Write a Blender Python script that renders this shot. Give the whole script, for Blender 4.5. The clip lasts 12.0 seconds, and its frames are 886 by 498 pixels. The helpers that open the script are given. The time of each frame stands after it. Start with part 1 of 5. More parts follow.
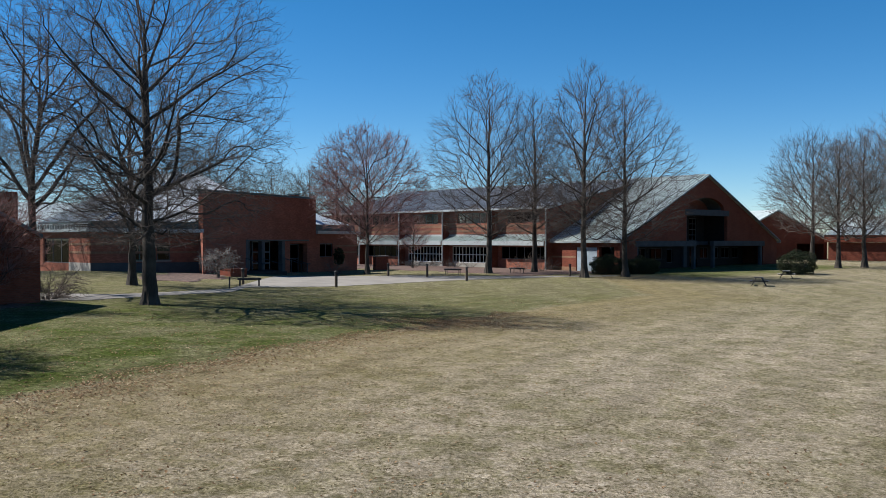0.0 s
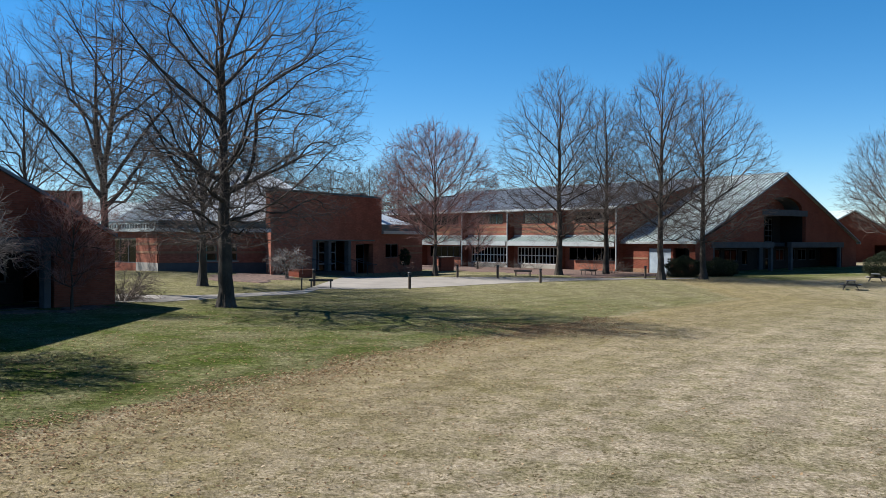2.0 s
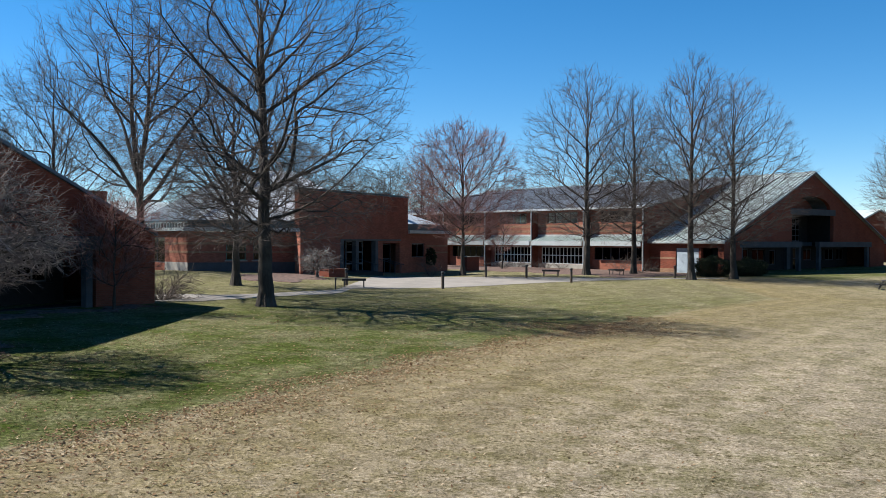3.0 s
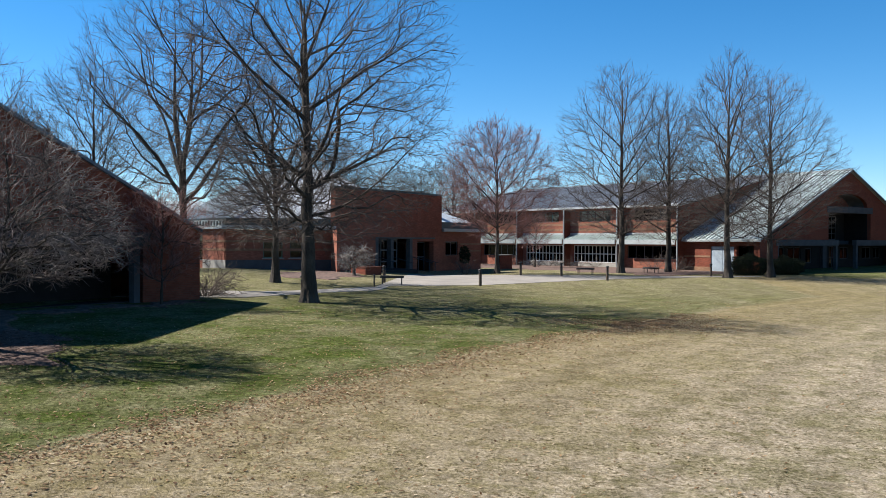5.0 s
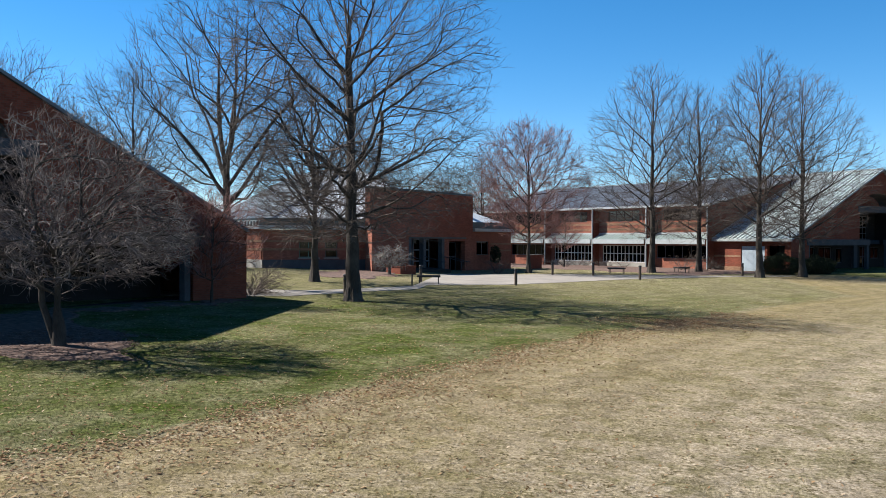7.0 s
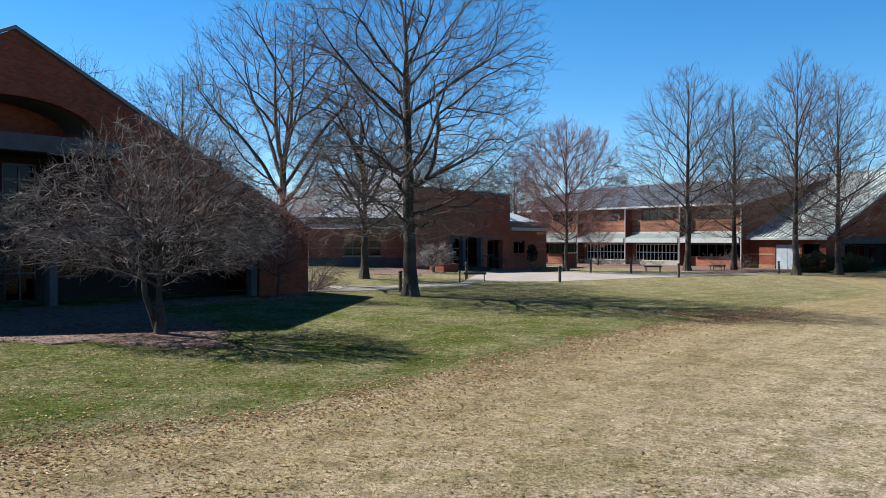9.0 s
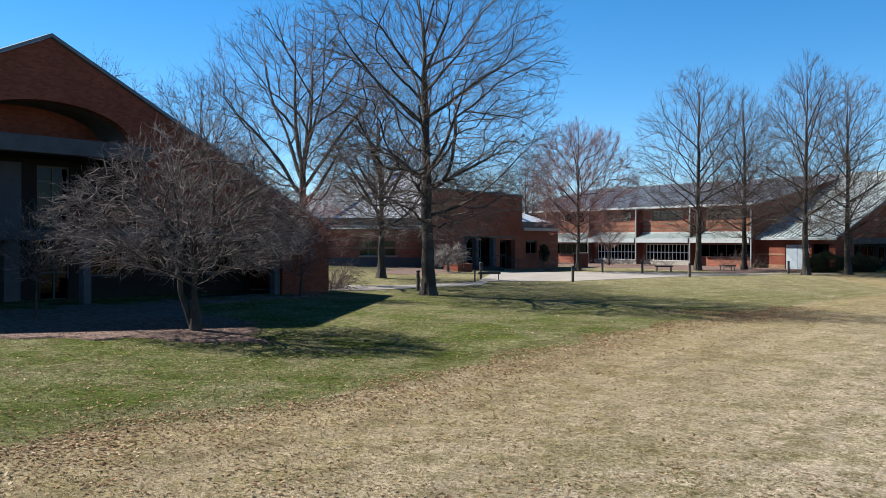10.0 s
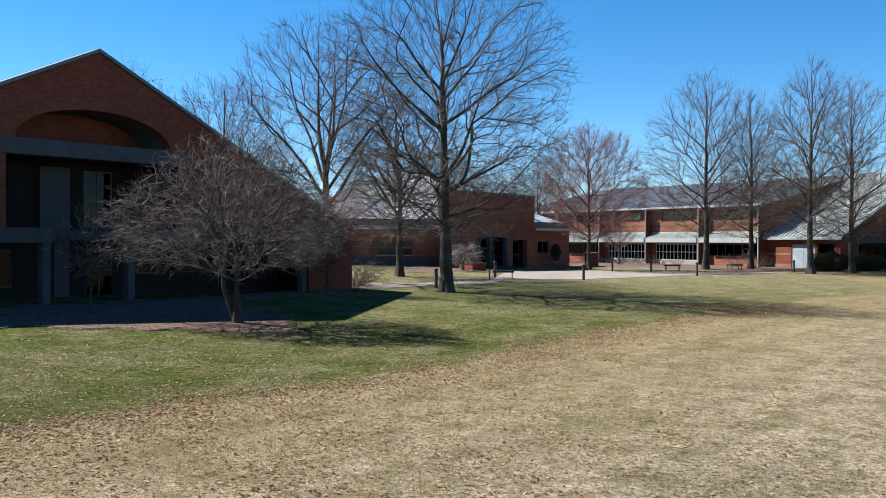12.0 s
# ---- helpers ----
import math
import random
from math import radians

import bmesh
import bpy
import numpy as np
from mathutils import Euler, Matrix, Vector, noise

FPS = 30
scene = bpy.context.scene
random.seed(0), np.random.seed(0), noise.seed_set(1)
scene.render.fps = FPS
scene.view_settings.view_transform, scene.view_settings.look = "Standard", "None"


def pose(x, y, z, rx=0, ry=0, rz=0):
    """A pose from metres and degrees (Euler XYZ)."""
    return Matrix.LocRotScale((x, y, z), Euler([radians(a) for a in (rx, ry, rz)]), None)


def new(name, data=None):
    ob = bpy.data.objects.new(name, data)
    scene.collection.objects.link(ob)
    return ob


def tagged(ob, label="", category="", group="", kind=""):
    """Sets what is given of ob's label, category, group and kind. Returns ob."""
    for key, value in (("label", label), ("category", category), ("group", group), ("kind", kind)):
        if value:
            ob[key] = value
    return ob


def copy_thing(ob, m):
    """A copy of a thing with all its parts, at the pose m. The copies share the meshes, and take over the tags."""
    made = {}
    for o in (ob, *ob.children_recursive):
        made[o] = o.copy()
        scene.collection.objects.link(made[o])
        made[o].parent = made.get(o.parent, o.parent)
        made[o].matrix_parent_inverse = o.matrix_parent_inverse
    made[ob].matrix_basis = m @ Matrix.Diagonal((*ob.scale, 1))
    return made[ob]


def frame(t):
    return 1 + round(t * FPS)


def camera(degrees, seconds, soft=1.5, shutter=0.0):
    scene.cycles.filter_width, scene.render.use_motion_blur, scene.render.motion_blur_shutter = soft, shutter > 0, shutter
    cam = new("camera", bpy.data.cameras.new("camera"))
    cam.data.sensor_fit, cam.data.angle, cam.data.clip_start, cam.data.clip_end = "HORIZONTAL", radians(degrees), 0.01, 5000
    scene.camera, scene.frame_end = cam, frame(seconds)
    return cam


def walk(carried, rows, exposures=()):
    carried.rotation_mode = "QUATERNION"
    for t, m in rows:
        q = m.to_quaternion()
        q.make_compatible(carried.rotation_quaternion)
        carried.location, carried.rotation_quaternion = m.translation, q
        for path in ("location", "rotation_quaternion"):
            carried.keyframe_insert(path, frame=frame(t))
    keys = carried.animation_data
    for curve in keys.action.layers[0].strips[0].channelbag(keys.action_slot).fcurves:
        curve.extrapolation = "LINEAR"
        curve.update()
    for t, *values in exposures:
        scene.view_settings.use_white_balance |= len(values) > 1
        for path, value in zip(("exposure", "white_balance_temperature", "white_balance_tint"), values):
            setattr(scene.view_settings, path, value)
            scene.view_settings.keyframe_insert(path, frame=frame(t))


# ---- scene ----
cam = camera(51.7, 12.0, soft=0.85)
METRES, EYE, TILT, LEAN, TURN = 11.73, 3.6, 0.9, 2.45, 0.0
ROWS = [
    (0.0, 0.0, 0.0, 0.0, 0.06, -1.46, -2.53),
    (0.5, -0.0262, 0.0552, -0.0044, 1.39, -1.52, -2.53),
    (1.0, -0.0625, 0.1037, -0.0058, 2.15, -1.55, -2.58),
    (1.5, -0.1016, 0.145, -0.0069, 2.6, -1.57, -2.61),
    (2.0, -0.1459, 0.1789, -0.0093, 3.1, -1.57, -2.62),
    (2.5, -0.1988, 0.1995, -0.0141, 3.46, -1.57, -2.62),
    (3.0, -0.2583, 0.2066, -0.0205, 3.8, -1.58, -2.6),
    (5.0, -0.3185, 0.1930, -0.0353, 5.38, -1.66, -2.56),
    (5.5, -0.3265, 0.1835, -0.0349, 5.68, -1.7, -2.54),
    (6.0, -0.3363, 0.171, -0.0351, 5.98, -1.7, -2.54),
    (6.5, -0.3627, 0.1535, -0.0355, 6.3, -1.71, -2.51),
    (7.0, -0.3939, 0.1299, -0.0386, 6.63, -1.72, -2.51),
    (9.0, -0.5123, -0.0037, -0.0562, 7.86, -1.72, -2.39),
    (9.5, -0.5271, -0.0492, -0.0548, 8.12, -1.75, -2.39),
    (10.0, -0.5355, -0.0967, -0.0542, 8.38, -1.75, -2.39),
    (10.5, -0.5373, -0.147, -0.0541, 8.58, -1.76, -2.39),
    (11.0, -0.5379, -0.1975, -0.0532, 8.76, -1.76, -2.38),
    (11.5, -0.5363, -0.2483, -0.0524, 8.92, -1.78, -2.36),
    (12.0, -0.5326, -0.2989, -0.0505, 9.06, -1.79, -2.36),
]
walk(cam, [(t, pose(0, 0, EYE, TILT, LEAN, TURN) @ pose(METRES * x, METRES * y, METRES * z, 90 + pitch, roll, yaw)) for t, x, y, z, yaw, pitch, roll in ROWS],
     exposures=[(0.0, 0.97, 6220, 9), (1.0, 1.11, 6270, 9), (2.5, 1.26, 6350, 9), (5.5, 1.42, 6450, 10), (9.0, 1.48, 6500, 10), (12.0, 1.53, 6500, 10)])

# ---- light: clear late-winter afternoon, sun from the far left ----
SUN_AZ, SUN_EL = 281.5, 44.0
world = bpy.data.worlds.new("sky")
scene.world = world
world.use_nodes = True
wn = world.node_tree.nodes
sky = wn.new("ShaderNodeTexSky")
sky.sky_type, sky.sun_disc = "NISHITA", False
sky.sun_elevation, sky.sun_rotation = radians(SUN_EL), radians(SUN_AZ)
sky.altitude, sky.air_density, sky.dust_density, sky.ozone_density = 2000.0, 0.95, 0.0, 3.6
deep = wn.new("ShaderNodeHueSaturation")
deep.inputs["Saturation"].default_value = 1.31
deep.inputs["Hue"].default_value = 0.496
world.node_tree.links.new(sky.outputs[0], deep.inputs["Color"])
world.node_tree.links.new(deep.outputs[0], wn["Background"].inputs[0])
wn["Background"].inputs[1].default_value = 0.0615
sun = new("sun", bpy.data.lights.new("sun", "SUN"))
sun.data.energy, sun.data.angle, sun.data.color = 5.0, radians(0.53), (1.0, 0.95, 0.88)
_to = Vector((math.sin(radians(SUN_AZ)) * math.cos(radians(SUN_EL)), math.cos(radians(SUN_AZ)) * math.cos(radians(SUN_EL)), math.sin(radians(SUN_EL))))
sun.matrix_world = Matrix.Translation((0, 0, 60)) @ _to.to_track_quat("Z", "Y").to_matrix().to_4x4()


# ---- materials ----
class Nodes:
    """Short hand for a node material around one Principled shader."""

    def __init__(self, name, rough=0.8, metal=0.0, spec=0.4):
        self.mat = bpy.data.materials.new(name)
        self.mat.use_nodes = True
        self.tree = self.mat.node_tree
        self.bsdf = self.tree.nodes["Principled BSDF"]
        self.bsdf.inputs["Roughness"].default_value = rough
        self.bsdf.inputs["Metallic"].default_value = metal
        self.bsdf.inputs["Specular IOR Level"].default_value = spec

    def node(self, kind, **sets):
        n = self.tree.nodes.new("ShaderNode" + kind)
        for k, v in sets.items():
            setattr(n, k, v)
        return n

    def put(self, sock, value):
        if isinstance(value, bpy.types.NodeSocket):
            self.tree.links.new(value, sock)
        elif isinstance(value, (tuple, list)) and len(value) == 3 and sock.type == "RGBA":
            sock.default_value = (*value, 1)
        else:
            sock.default_value = value

    def coords(self):
        return self.node("TexCoord").outputs["Object"]

    def noise(self, vec, scale, detail=4.0, rough=0.55, dist=0.0):
        n = self.node("TexNoise")
        self.put(n.inputs["Vector"], vec)
        for k, v in (("Scale", scale), ("Detail", detail), ("Roughness", rough), ("Distortion", dist)):
            n.inputs[k].default_value = v
        return n.outputs["Fac"]

    def stretch(self, vec, sx, sy, sz, rot=(0, 0, 0)):
        n = self.node("Mapping")
        self.put(n.inputs["Vector"], vec)
        n.inputs["Scale"].default_value = (sx, sy, sz)
        n.inputs["Rotation"].default_value = rot
        return n.outputs[0]

    def ramp(self, fac, *stops):
        n = self.node("ValToRGB")
        self.put(n.inputs[0], fac)
        e = n.color_ramp.elements
        while len(e) < len(stops):
            e.new(0.5)
        for el, (at, col) in zip(e, stops):
            el.position = at
            el.color = (*col, 1) if isinstance(col, (tuple, list)) else (col, col, col, 1)
        return n.outputs[0]

    def mix(self, fac, a, b, how="MIX"):
        n = self.node("MixRGB", blend_type=how)
        self.put(n.inputs[0], fac)
        self.put(n.inputs[1], a)
        self.put(n.inputs[2], b)
        return n.outputs[0]

    def math(self, op, a, b=0.0, clamp=False):
        n = self.node("Math", operation=op, use_clamp=clamp)
        self.put(n.inputs[0], a)
        self.put(n.inputs[1], b)
        return n.outputs[0]

    def xyz(self, vec):
        n = self.node("SeparateXYZ")
        self.put(n.inputs[0], vec)
        return n.outputs

    def color(self, value):
        self.put(self.bsdf.inputs["Base Color"], value)
        return self

    def bump(self, height, strength=0.4, distance=0.02):
        n = self.node("Bump")
        n.inputs["Strength"].default_value, n.inputs["Distance"].default_value = strength, distance
        self.put(n.inputs["Height"], height)
        self.put(self.bsdf.inputs["Normal"], n.outputs[0])
        return self


def plain(name, col, rough=0.7, metal=0.0, vary=0.25, scale=3.0, spec=0.4, fine=40.0):
    m = Nodes(name, rough, metal, spec)
    v = m.coords()
    dark = tuple(c * (1 - vary) for c in col)
    lite = tuple(min(1.0, c * (1 + vary * 0.6)) for c in col)
    base = m.ramp(m.noise(v, scale, 6), (0.3, dark), (0.7, lite))
    grain = m.ramp(m.noise(v, fine, 3), (0.3, 0.8), (0.7, 1.12))
    m.color(m.mix(1.0, base, grain, "MULTIPLY"))
    m.bump(m.noise(v, fine, 4), 0.25, 0.01)
    return m.mat


def brick(name, col, mortar=(0.11, 0.066, 0.05)):
    """Running-bond brickwork, 203 x 68 mm with joints, on walls that follow the local axes."""
    m = Nodes(name, 0.95, 0, 0.05)
    v = m.coords()
    x, y, z = m.xyz(v)
    flat = m.node("CombineXYZ")
    m.put(flat.inputs[0], m.math("ADD", x, y))
    m.put(flat.inputs[1], z)
    b = m.node("TexBrick")
    m.put(b.inputs["Vector"], flat.outputs[0])
    b.inputs["Scale"].default_value = 1.0
    b.inputs["Brick Width"].default_value, b.inputs["Row Height"].default_value = 0.21, 0.075
    b.inputs["Mortar Size"].default_value, b.inputs["Mortar Smooth"].default_value = 0.006, 0.3
    b.inputs["Color1"].default_value = (*[c * 1.15 for c in col], 1)
    b.inputs["Color2"].default_value = (*[c * 0.8 for c in col], 1)
    b.inputs["Mortar"].default_value = (*mortar, 1)
    soil = m.ramp(m.noise(v, 0.6, 6), (0.3, 0.78), (0.7, 1.1))
    m.color(m.mix(1.0, b.outputs["Color"], soil, "MULTIPLY"))
    m.bump(b.outputs["Fac"], -0.35, 0.008)
    return m.mat


def metal_roof(name, col, metal=0.62):
    m = Nodes(name, 0.42, metal, 0.5)
    v = m.coords()
    base = m.ramp(m.noise(v, 0.35, 5), (0.3, tuple(c * 0.78 for c in col)), (0.7, tuple(c * 1.1 for c in col)))
    streak = m.ramp(m.noise(m.stretch(v, 6, 0.5, 0.5), 2.0, 5), (0.35, 0.85), (0.65, 1.08))
    m.color(m.mix(1.0, base, streak, "MULTIPLY"))
    m.put(m.bsdf.inputs["Roughness"], m.ramp(m.noise(v, 1.5, 4), (0.3, 0.34), (0.7, 0.55)))
    return m.mat


def bark(name, col, lite, vary=0.0):
    """Ridged bark; vary: how much one twig differs from the next."""
    m = Nodes(name, 0.92, 0, 0.2)
    v = m.coords()
    ridge = m.noise(m.stretch(v, 9, 9, 1.6), 3.0, 6, 0.6, 0.6)
    base = m.ramp(ridge, (0.35, tuple(c * 0.55 for c in col)), (0.7, col))
    patch = m.ramp(m.noise(v, 1.3, 4), (0.45, 0.0), (0.7, 0.7))
    tint = m.mix(patch, base, lite)
    if vary:
        each = m.node("NewGeometry").outputs["Random Per Island"]
        tint = m.mix(1.0, tint, m.ramp(each, (0.0, 1 - vary), (0.6, 1.0), (1.0, 1 + 1.3 * vary)), "MULTIPLY")
    m.color(tint)
    m.bump(ridge, 0.8, 0.03)
    return m.mat


def glass(name, tint=(0.08, 0.1, 0.11)):
    m = Nodes(name, 0.03)
    tr = m.node("BsdfTransparent")
    tr.inputs[0].default_value = (*tint, 1)
    gl = m.node("BsdfGlossy")
    gl.inputs["Roughness"].default_value = 0.02
    fr = m.node("Fresnel")
    fr.inputs[0].default_value = 1.24
    mx = m.node("MixShader")
    m.put(mx.inputs[0], fr.outputs[0])
    m.put(mx.inputs[1], tr.outputs[0])
    m.put(mx.inputs[2], gl.outputs[0])
    m.put(m.tree.nodes["Material Output"].inputs["Surface"], mx.outputs[0])
    return m.mat


SWALE = [(-5.0, -25.0), (4.0, -18.6), (9.0, -15.0), (12.0, -13.5), (14.3, -11.5), (16.3, -10.4), (18.3, -9.4), (20.0, -8.7), (22.0, -7.8), (25.0, -6.4), (28.0, -5.1), (31.0, -3.5), (34.0, -1.5), (38.0, 0.8), (46.0, 5.5), (55.0, 12.0)]  # y, x of its line


def lawn_material():
    """Dormant tan turf with olive mottling, and green turf on the house side of the swale's line."""
    m = Nodes("lawn", 0.95, 0, 0.02)
    v = m.coords()
    x, y, _ = m.xyz(v)
    line = m.ramp(m.math("MULTIPLY", m.math("ADD", y, 5.0), 1 / 60.0), *[((q + 5.0) / 60.0, (p + 26.0) / 40.0) for q, p in SWALE])
    line = m.math("SUBTRACT", m.math("MULTIPLY", line, 40.0), 26.0)
    side = m.math("MULTIPLY", m.math("SUBTRACT", line, x), 0.86)
    wob = m.math("MULTIPLY", m.math("SUBTRACT", m.noise(v, 0.5, 5, 0.65), 0.5), 2.2)
    side = m.math("ADD", side, wob)
    green = m.ramp(m.math("ADD", m.math("MULTIPLY", side, 0.1), 0.5), (0.47, 0.0), (0.515, 0.85), (0.6, 1.0))
    far = m.ramp(m.math("DIVIDE", y, 90.0), (0.3, 1.0), (0.44, 0.85), (0.62, 0.35))
    patch = m.noise(v, 0.28, 5, 0.6)
    worn = m.ramp(m.noise(v, 0.5, 6, 0.72), (0.40, 1.0), (0.60, 0.58))
    green = m.math("MULTIPLY", m.math("MULTIPLY", green, far), worn)
    tuft = m.noise(v, 8.0, 5, 0.74)
    blade = m.noise(v, 20.0, 5, 0.78)
    grain = m.noise(m.stretch(v, 1, 1, 1, (0, 0, 0.7)), 62.0, 3, 0.7)
    tan = m.ramp(tuft, (0.34, (0.127, 0.104, 0.067)), (0.44, (0.245, 0.202, 0.140)), (0.55, (0.310, 0.261, 0.192)), (0.68, (0.385, 0.331, 0.262)))
    grn = m.ramp(tuft, (0.34, (0.019, 0.031, 0.005)), (0.46, (0.042, 0.061, 0.010)), (0.56, (0.067, 0.088, 0.017)), (0.68, (0.116, 0.126, 0.040)))
    olive = m.ramp(tuft, (0.36, (0.062, 0.062, 0.018)), (0.62, (0.165, 0.146, 0.072)))
    tan = m.mix(m.ramp(patch, (0.48, 0.0), (0.62, 0.42)), tan, olive)
    tan = m.mix(m.ramp(m.noise(v, 1.3, 6, 0.78), (0.47, 0.0), (0.60, 0.65)), tan, olive)
    tan = m.mix(m.ramp(m.math("DIVIDE", y, 90.0), (0.36, 0.0), (0.6, 0.4), (0.8, 0.25)), tan, olive)
    near = m.ramp(m.math("ADD", m.math("MULTIPLY", side, 0.05), 0.5), (0.05, 0.0), (0.33, 0.45), (0.47, 0.6), (0.5, 0.1))
    tan = m.mix(near, tan, (0.170, 0.132, 0.060))
    # a green strip along the front of the farther hall
    out = m.math("SUBTRACT", m.math("MULTIPLY", m.math("SUBTRACT", x, 26.55), 0.0341), m.math("MULTIPLY", m.math("SUBTRACT", y, 92.2), 0.03655))
    run = m.math("ADD", m.math("MULTIPLY", m.math("SUBTRACT", x, 26.55), 0.0183), m.math("MULTIPLY", m.math("SUBTRACT", y, 92.2), 0.01705))
    strip = m.math("MULTIPLY", m.ramp(out, (0.0, 0.9), (0.42, 0.85), (0.55, 0.0)), m.ramp(m.math("ADD", run, 0.5), (0.06, 0.0), (0.15, 1.0), (0.8, 1.0), (0.9, 0.0)))
    green = m.math("MAXIMUM", green, m.math("MULTIPLY", strip, worn))
    base = m.mix(green, tan, grn)
    # faint tracks of the mower along the swale
    flat = m.node("CombineXYZ")
    m.put(flat.inputs[0], m.math("MULTIPLY", side, 1.25))
    m.put(flat.inputs[1], m.math("MULTIPLY", y, 0.06))
    base = m.mix(0.55, base, m.ramp(m.noise(flat.outputs[0], 1.0, 3, 0.6), (0.4, 0.74), (0.52, 1.0), (0.62, 1.17)), "MULTIPLY")
    base = m.mix(0.8, base, m.ramp(m.noise(v, 2.2, 5, 0.72), (0.36, 0.72), (0.5, 1.0), (0.64, 1.18)), "MULTIPLY")
    base = m.mix(1.0, base, m.ramp(blade, (0.34, 0.48), (0.5, 1.0), (0.66, 1.52)), "MULTIPLY")
    base = m.mix(0.5, base, m.ramp(grain, (0.34, 0.6), (0.5, 1.0), (0.66, 1.4)), "MULTIPLY")
    hole = m.math("MULTIPLY", m.ramp(m.noise(v, 11.0, 4, 0.7), (0.54, 0.0), (0.60, 1.0)), m.ramp(m.noise(v, 1.1, 3, 0.6), (0.42, 0.3), (0.58, 0.95)))
    base = m.mix(hole, base, (0.058, 0.046, 0.020))
    m.color(base)
    h = m.math("ADD", m.math("ADD", m.math("MULTIPLY", blade, 0.35), m.math("MULTIPLY", tuft, 0.7)), m.math("MULTIPLY", grain, 0.12))
    m.bump(h, 1.0, 0.085)
    return m.mat


def island(name, rough, *stops, thin=0.0):
    """A colour for each loose piece of a joined mesh; thin ones let light through."""
    m = Nodes(name, rough, 0, 0.2)
    g = m.node("NewGeometry")
    c = m.ramp(g.outputs["Random Per Island"], *stops)
    m.color(c)
    if thin:
        tr = m.node("BsdfTranslucent")
        m.put(tr.inputs[0], c)
        mx = m.node("MixShader")
        mx.inputs[0].default_value = thin
        m.put(mx.inputs[1], m.bsdf.outputs[0])
        m.put(mx.inputs[2], tr.outputs[0])
        m.put(m.tree.nodes["Material Output"].inputs["Surface"], mx.outputs[0])
    return m.mat


DRYLEAF = island("dry_leaf", 0.8, (0.0, (0.072, 0.038, 0.020)), (0.45, (0.160, 0.092, 0.045)), (0.75, (0.260, 0.165, 0.085)), (0.94, (0.33, 0.235, 0.14)), (1.0, (0.42, 0.34, 0.24)), thin=0.3)
STRAW = island("dormant_grass", 0.8, (0.0, (0.070, 0.058, 0.028)), (0.35, (0.165, 0.133, 0.083)), (0.75, (0.250, 0.204, 0.139)), (1.0, (0.338, 0.286, 0.210)), thin=0.5)
BLADE = island("green_grass", 0.7, (0.0, (0.020, 0.034, 0.006)), (0.5, (0.044, 0.060, 0.010)), (0.85, (0.080, 0.090, 0.025)), (1.0, (0.125, 0.120, 0.052)), thin=0.45)
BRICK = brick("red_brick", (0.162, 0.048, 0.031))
# the same red brick with the brightness of sunlit walls put into its colour
BRICK_LIGHTENED = brick("lightened_brick", (0.235, 0.088, 0.060))
BRICK_PALE = brick("buff_brick_band", (0.226, 0.135, 0.087))
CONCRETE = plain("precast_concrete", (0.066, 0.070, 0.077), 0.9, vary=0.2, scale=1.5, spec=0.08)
BLOCK = plain("split_face_block", (0.240, 0.224, 0.200), 0.9, vary=0.2, scale=2.0)
PAVING = plain("concrete_paving", (0.204, 0.184, 0.160), 0.9, vary=0.2, scale=0.7, fine=18)
ROOF = metal_roof("standing_seam_roof", (0.43, 0.48, 0.465), 0.35)
ROOF_GREY = metal_roof("weathered_roof", (0.24, 0.262, 0.275))
AWNING = metal_roof("mint_awning", (0.19, 0.24, 0.235), 0.3)
ROOF_PALE = metal_roof("pale_slope_roof", (0.52, 0.55, 0.57), 0.2)
# darker copy for the hipped roof's side: the slope's shade as colour
ROOF_SIDE = metal_roof("blue_grey_shaded_roof", (0.15, 0.18, 0.20), 0.3)
ROOF_WING = plain("dull_grey_metal_roof", (0.29, 0.31, 0.335), 0.75, vary=0.2, scale=0.6)
ROOF_DARK = metal_roof("dark_fascia", (0.048, 0.072, 0.080))
TRIM = plain("pale_metal_trim", (0.328, 0.352, 0.352), 0.5, 0.2, vary=0.12)
EDGE = plain("blue_grey_metal_edge", (0.115, 0.145, 0.175), 0.75, 0.0, vary=0.12, spec=0.15)
FRAME = plain("white_window_frame", (0.528, 0.544, 0.520), 0.5, vary=0.08)
FRAME_DARK = plain("bronze_window_frame", (0.056, 0.060, 0.068), 0.5, vary=0.15)
# near black for the loggia's back and sides: deep shade put into the colour
RECESS_DARK = plain("recess_shade_dark", (0.017, 0.016, 0.016), 0.7, vary=0.2, spec=0.08)
GREENPANEL = plain("green_spandrel", (0.040, 0.128, 0.104), 0.4, vary=0.15)
DOORPANEL = plain("pale_blue_door_paint", (0.300, 0.355, 0.405), 0.5, vary=0.1)
GLASS = glass("window_glass")
BLIND = plain("teal_blind", (0.26, 0.48, 0.44), 0.7, vary=0.15)
GLASS_CLEAR = glass("clear_glass", (0.80, 0.86, 0.84))
ALU = plain("grey_aluminium", (0.120, 0.135, 0.150), 0.55, vary=0.12, spec=0.2)
ROOF_WHITE = plain("white_coated_roof", (0.36, 0.40, 0.43), 0.5, vary=0.1, scale=0.8)
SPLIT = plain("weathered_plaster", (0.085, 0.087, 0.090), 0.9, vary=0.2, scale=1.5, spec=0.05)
# plaster taken near black, so its colour carries the shade of rooms and loggia
INSIDE = plain("shade_dark_plaster", (0.038, 0.037, 0.036), 0.95, spec=0.02)
BARK = bark("oak_bark", (0.050, 0.042, 0.035), (0.092, 0.078, 0.066))
TWIG = bark("brown_twigs", (0.116, 0.090, 0.077), (0.180, 0.147, 0.128), 0.35)
BARK_PALE = bark("pale_bark", (0.128, 0.104, 0.084), (0.192, 0.164, 0.136))
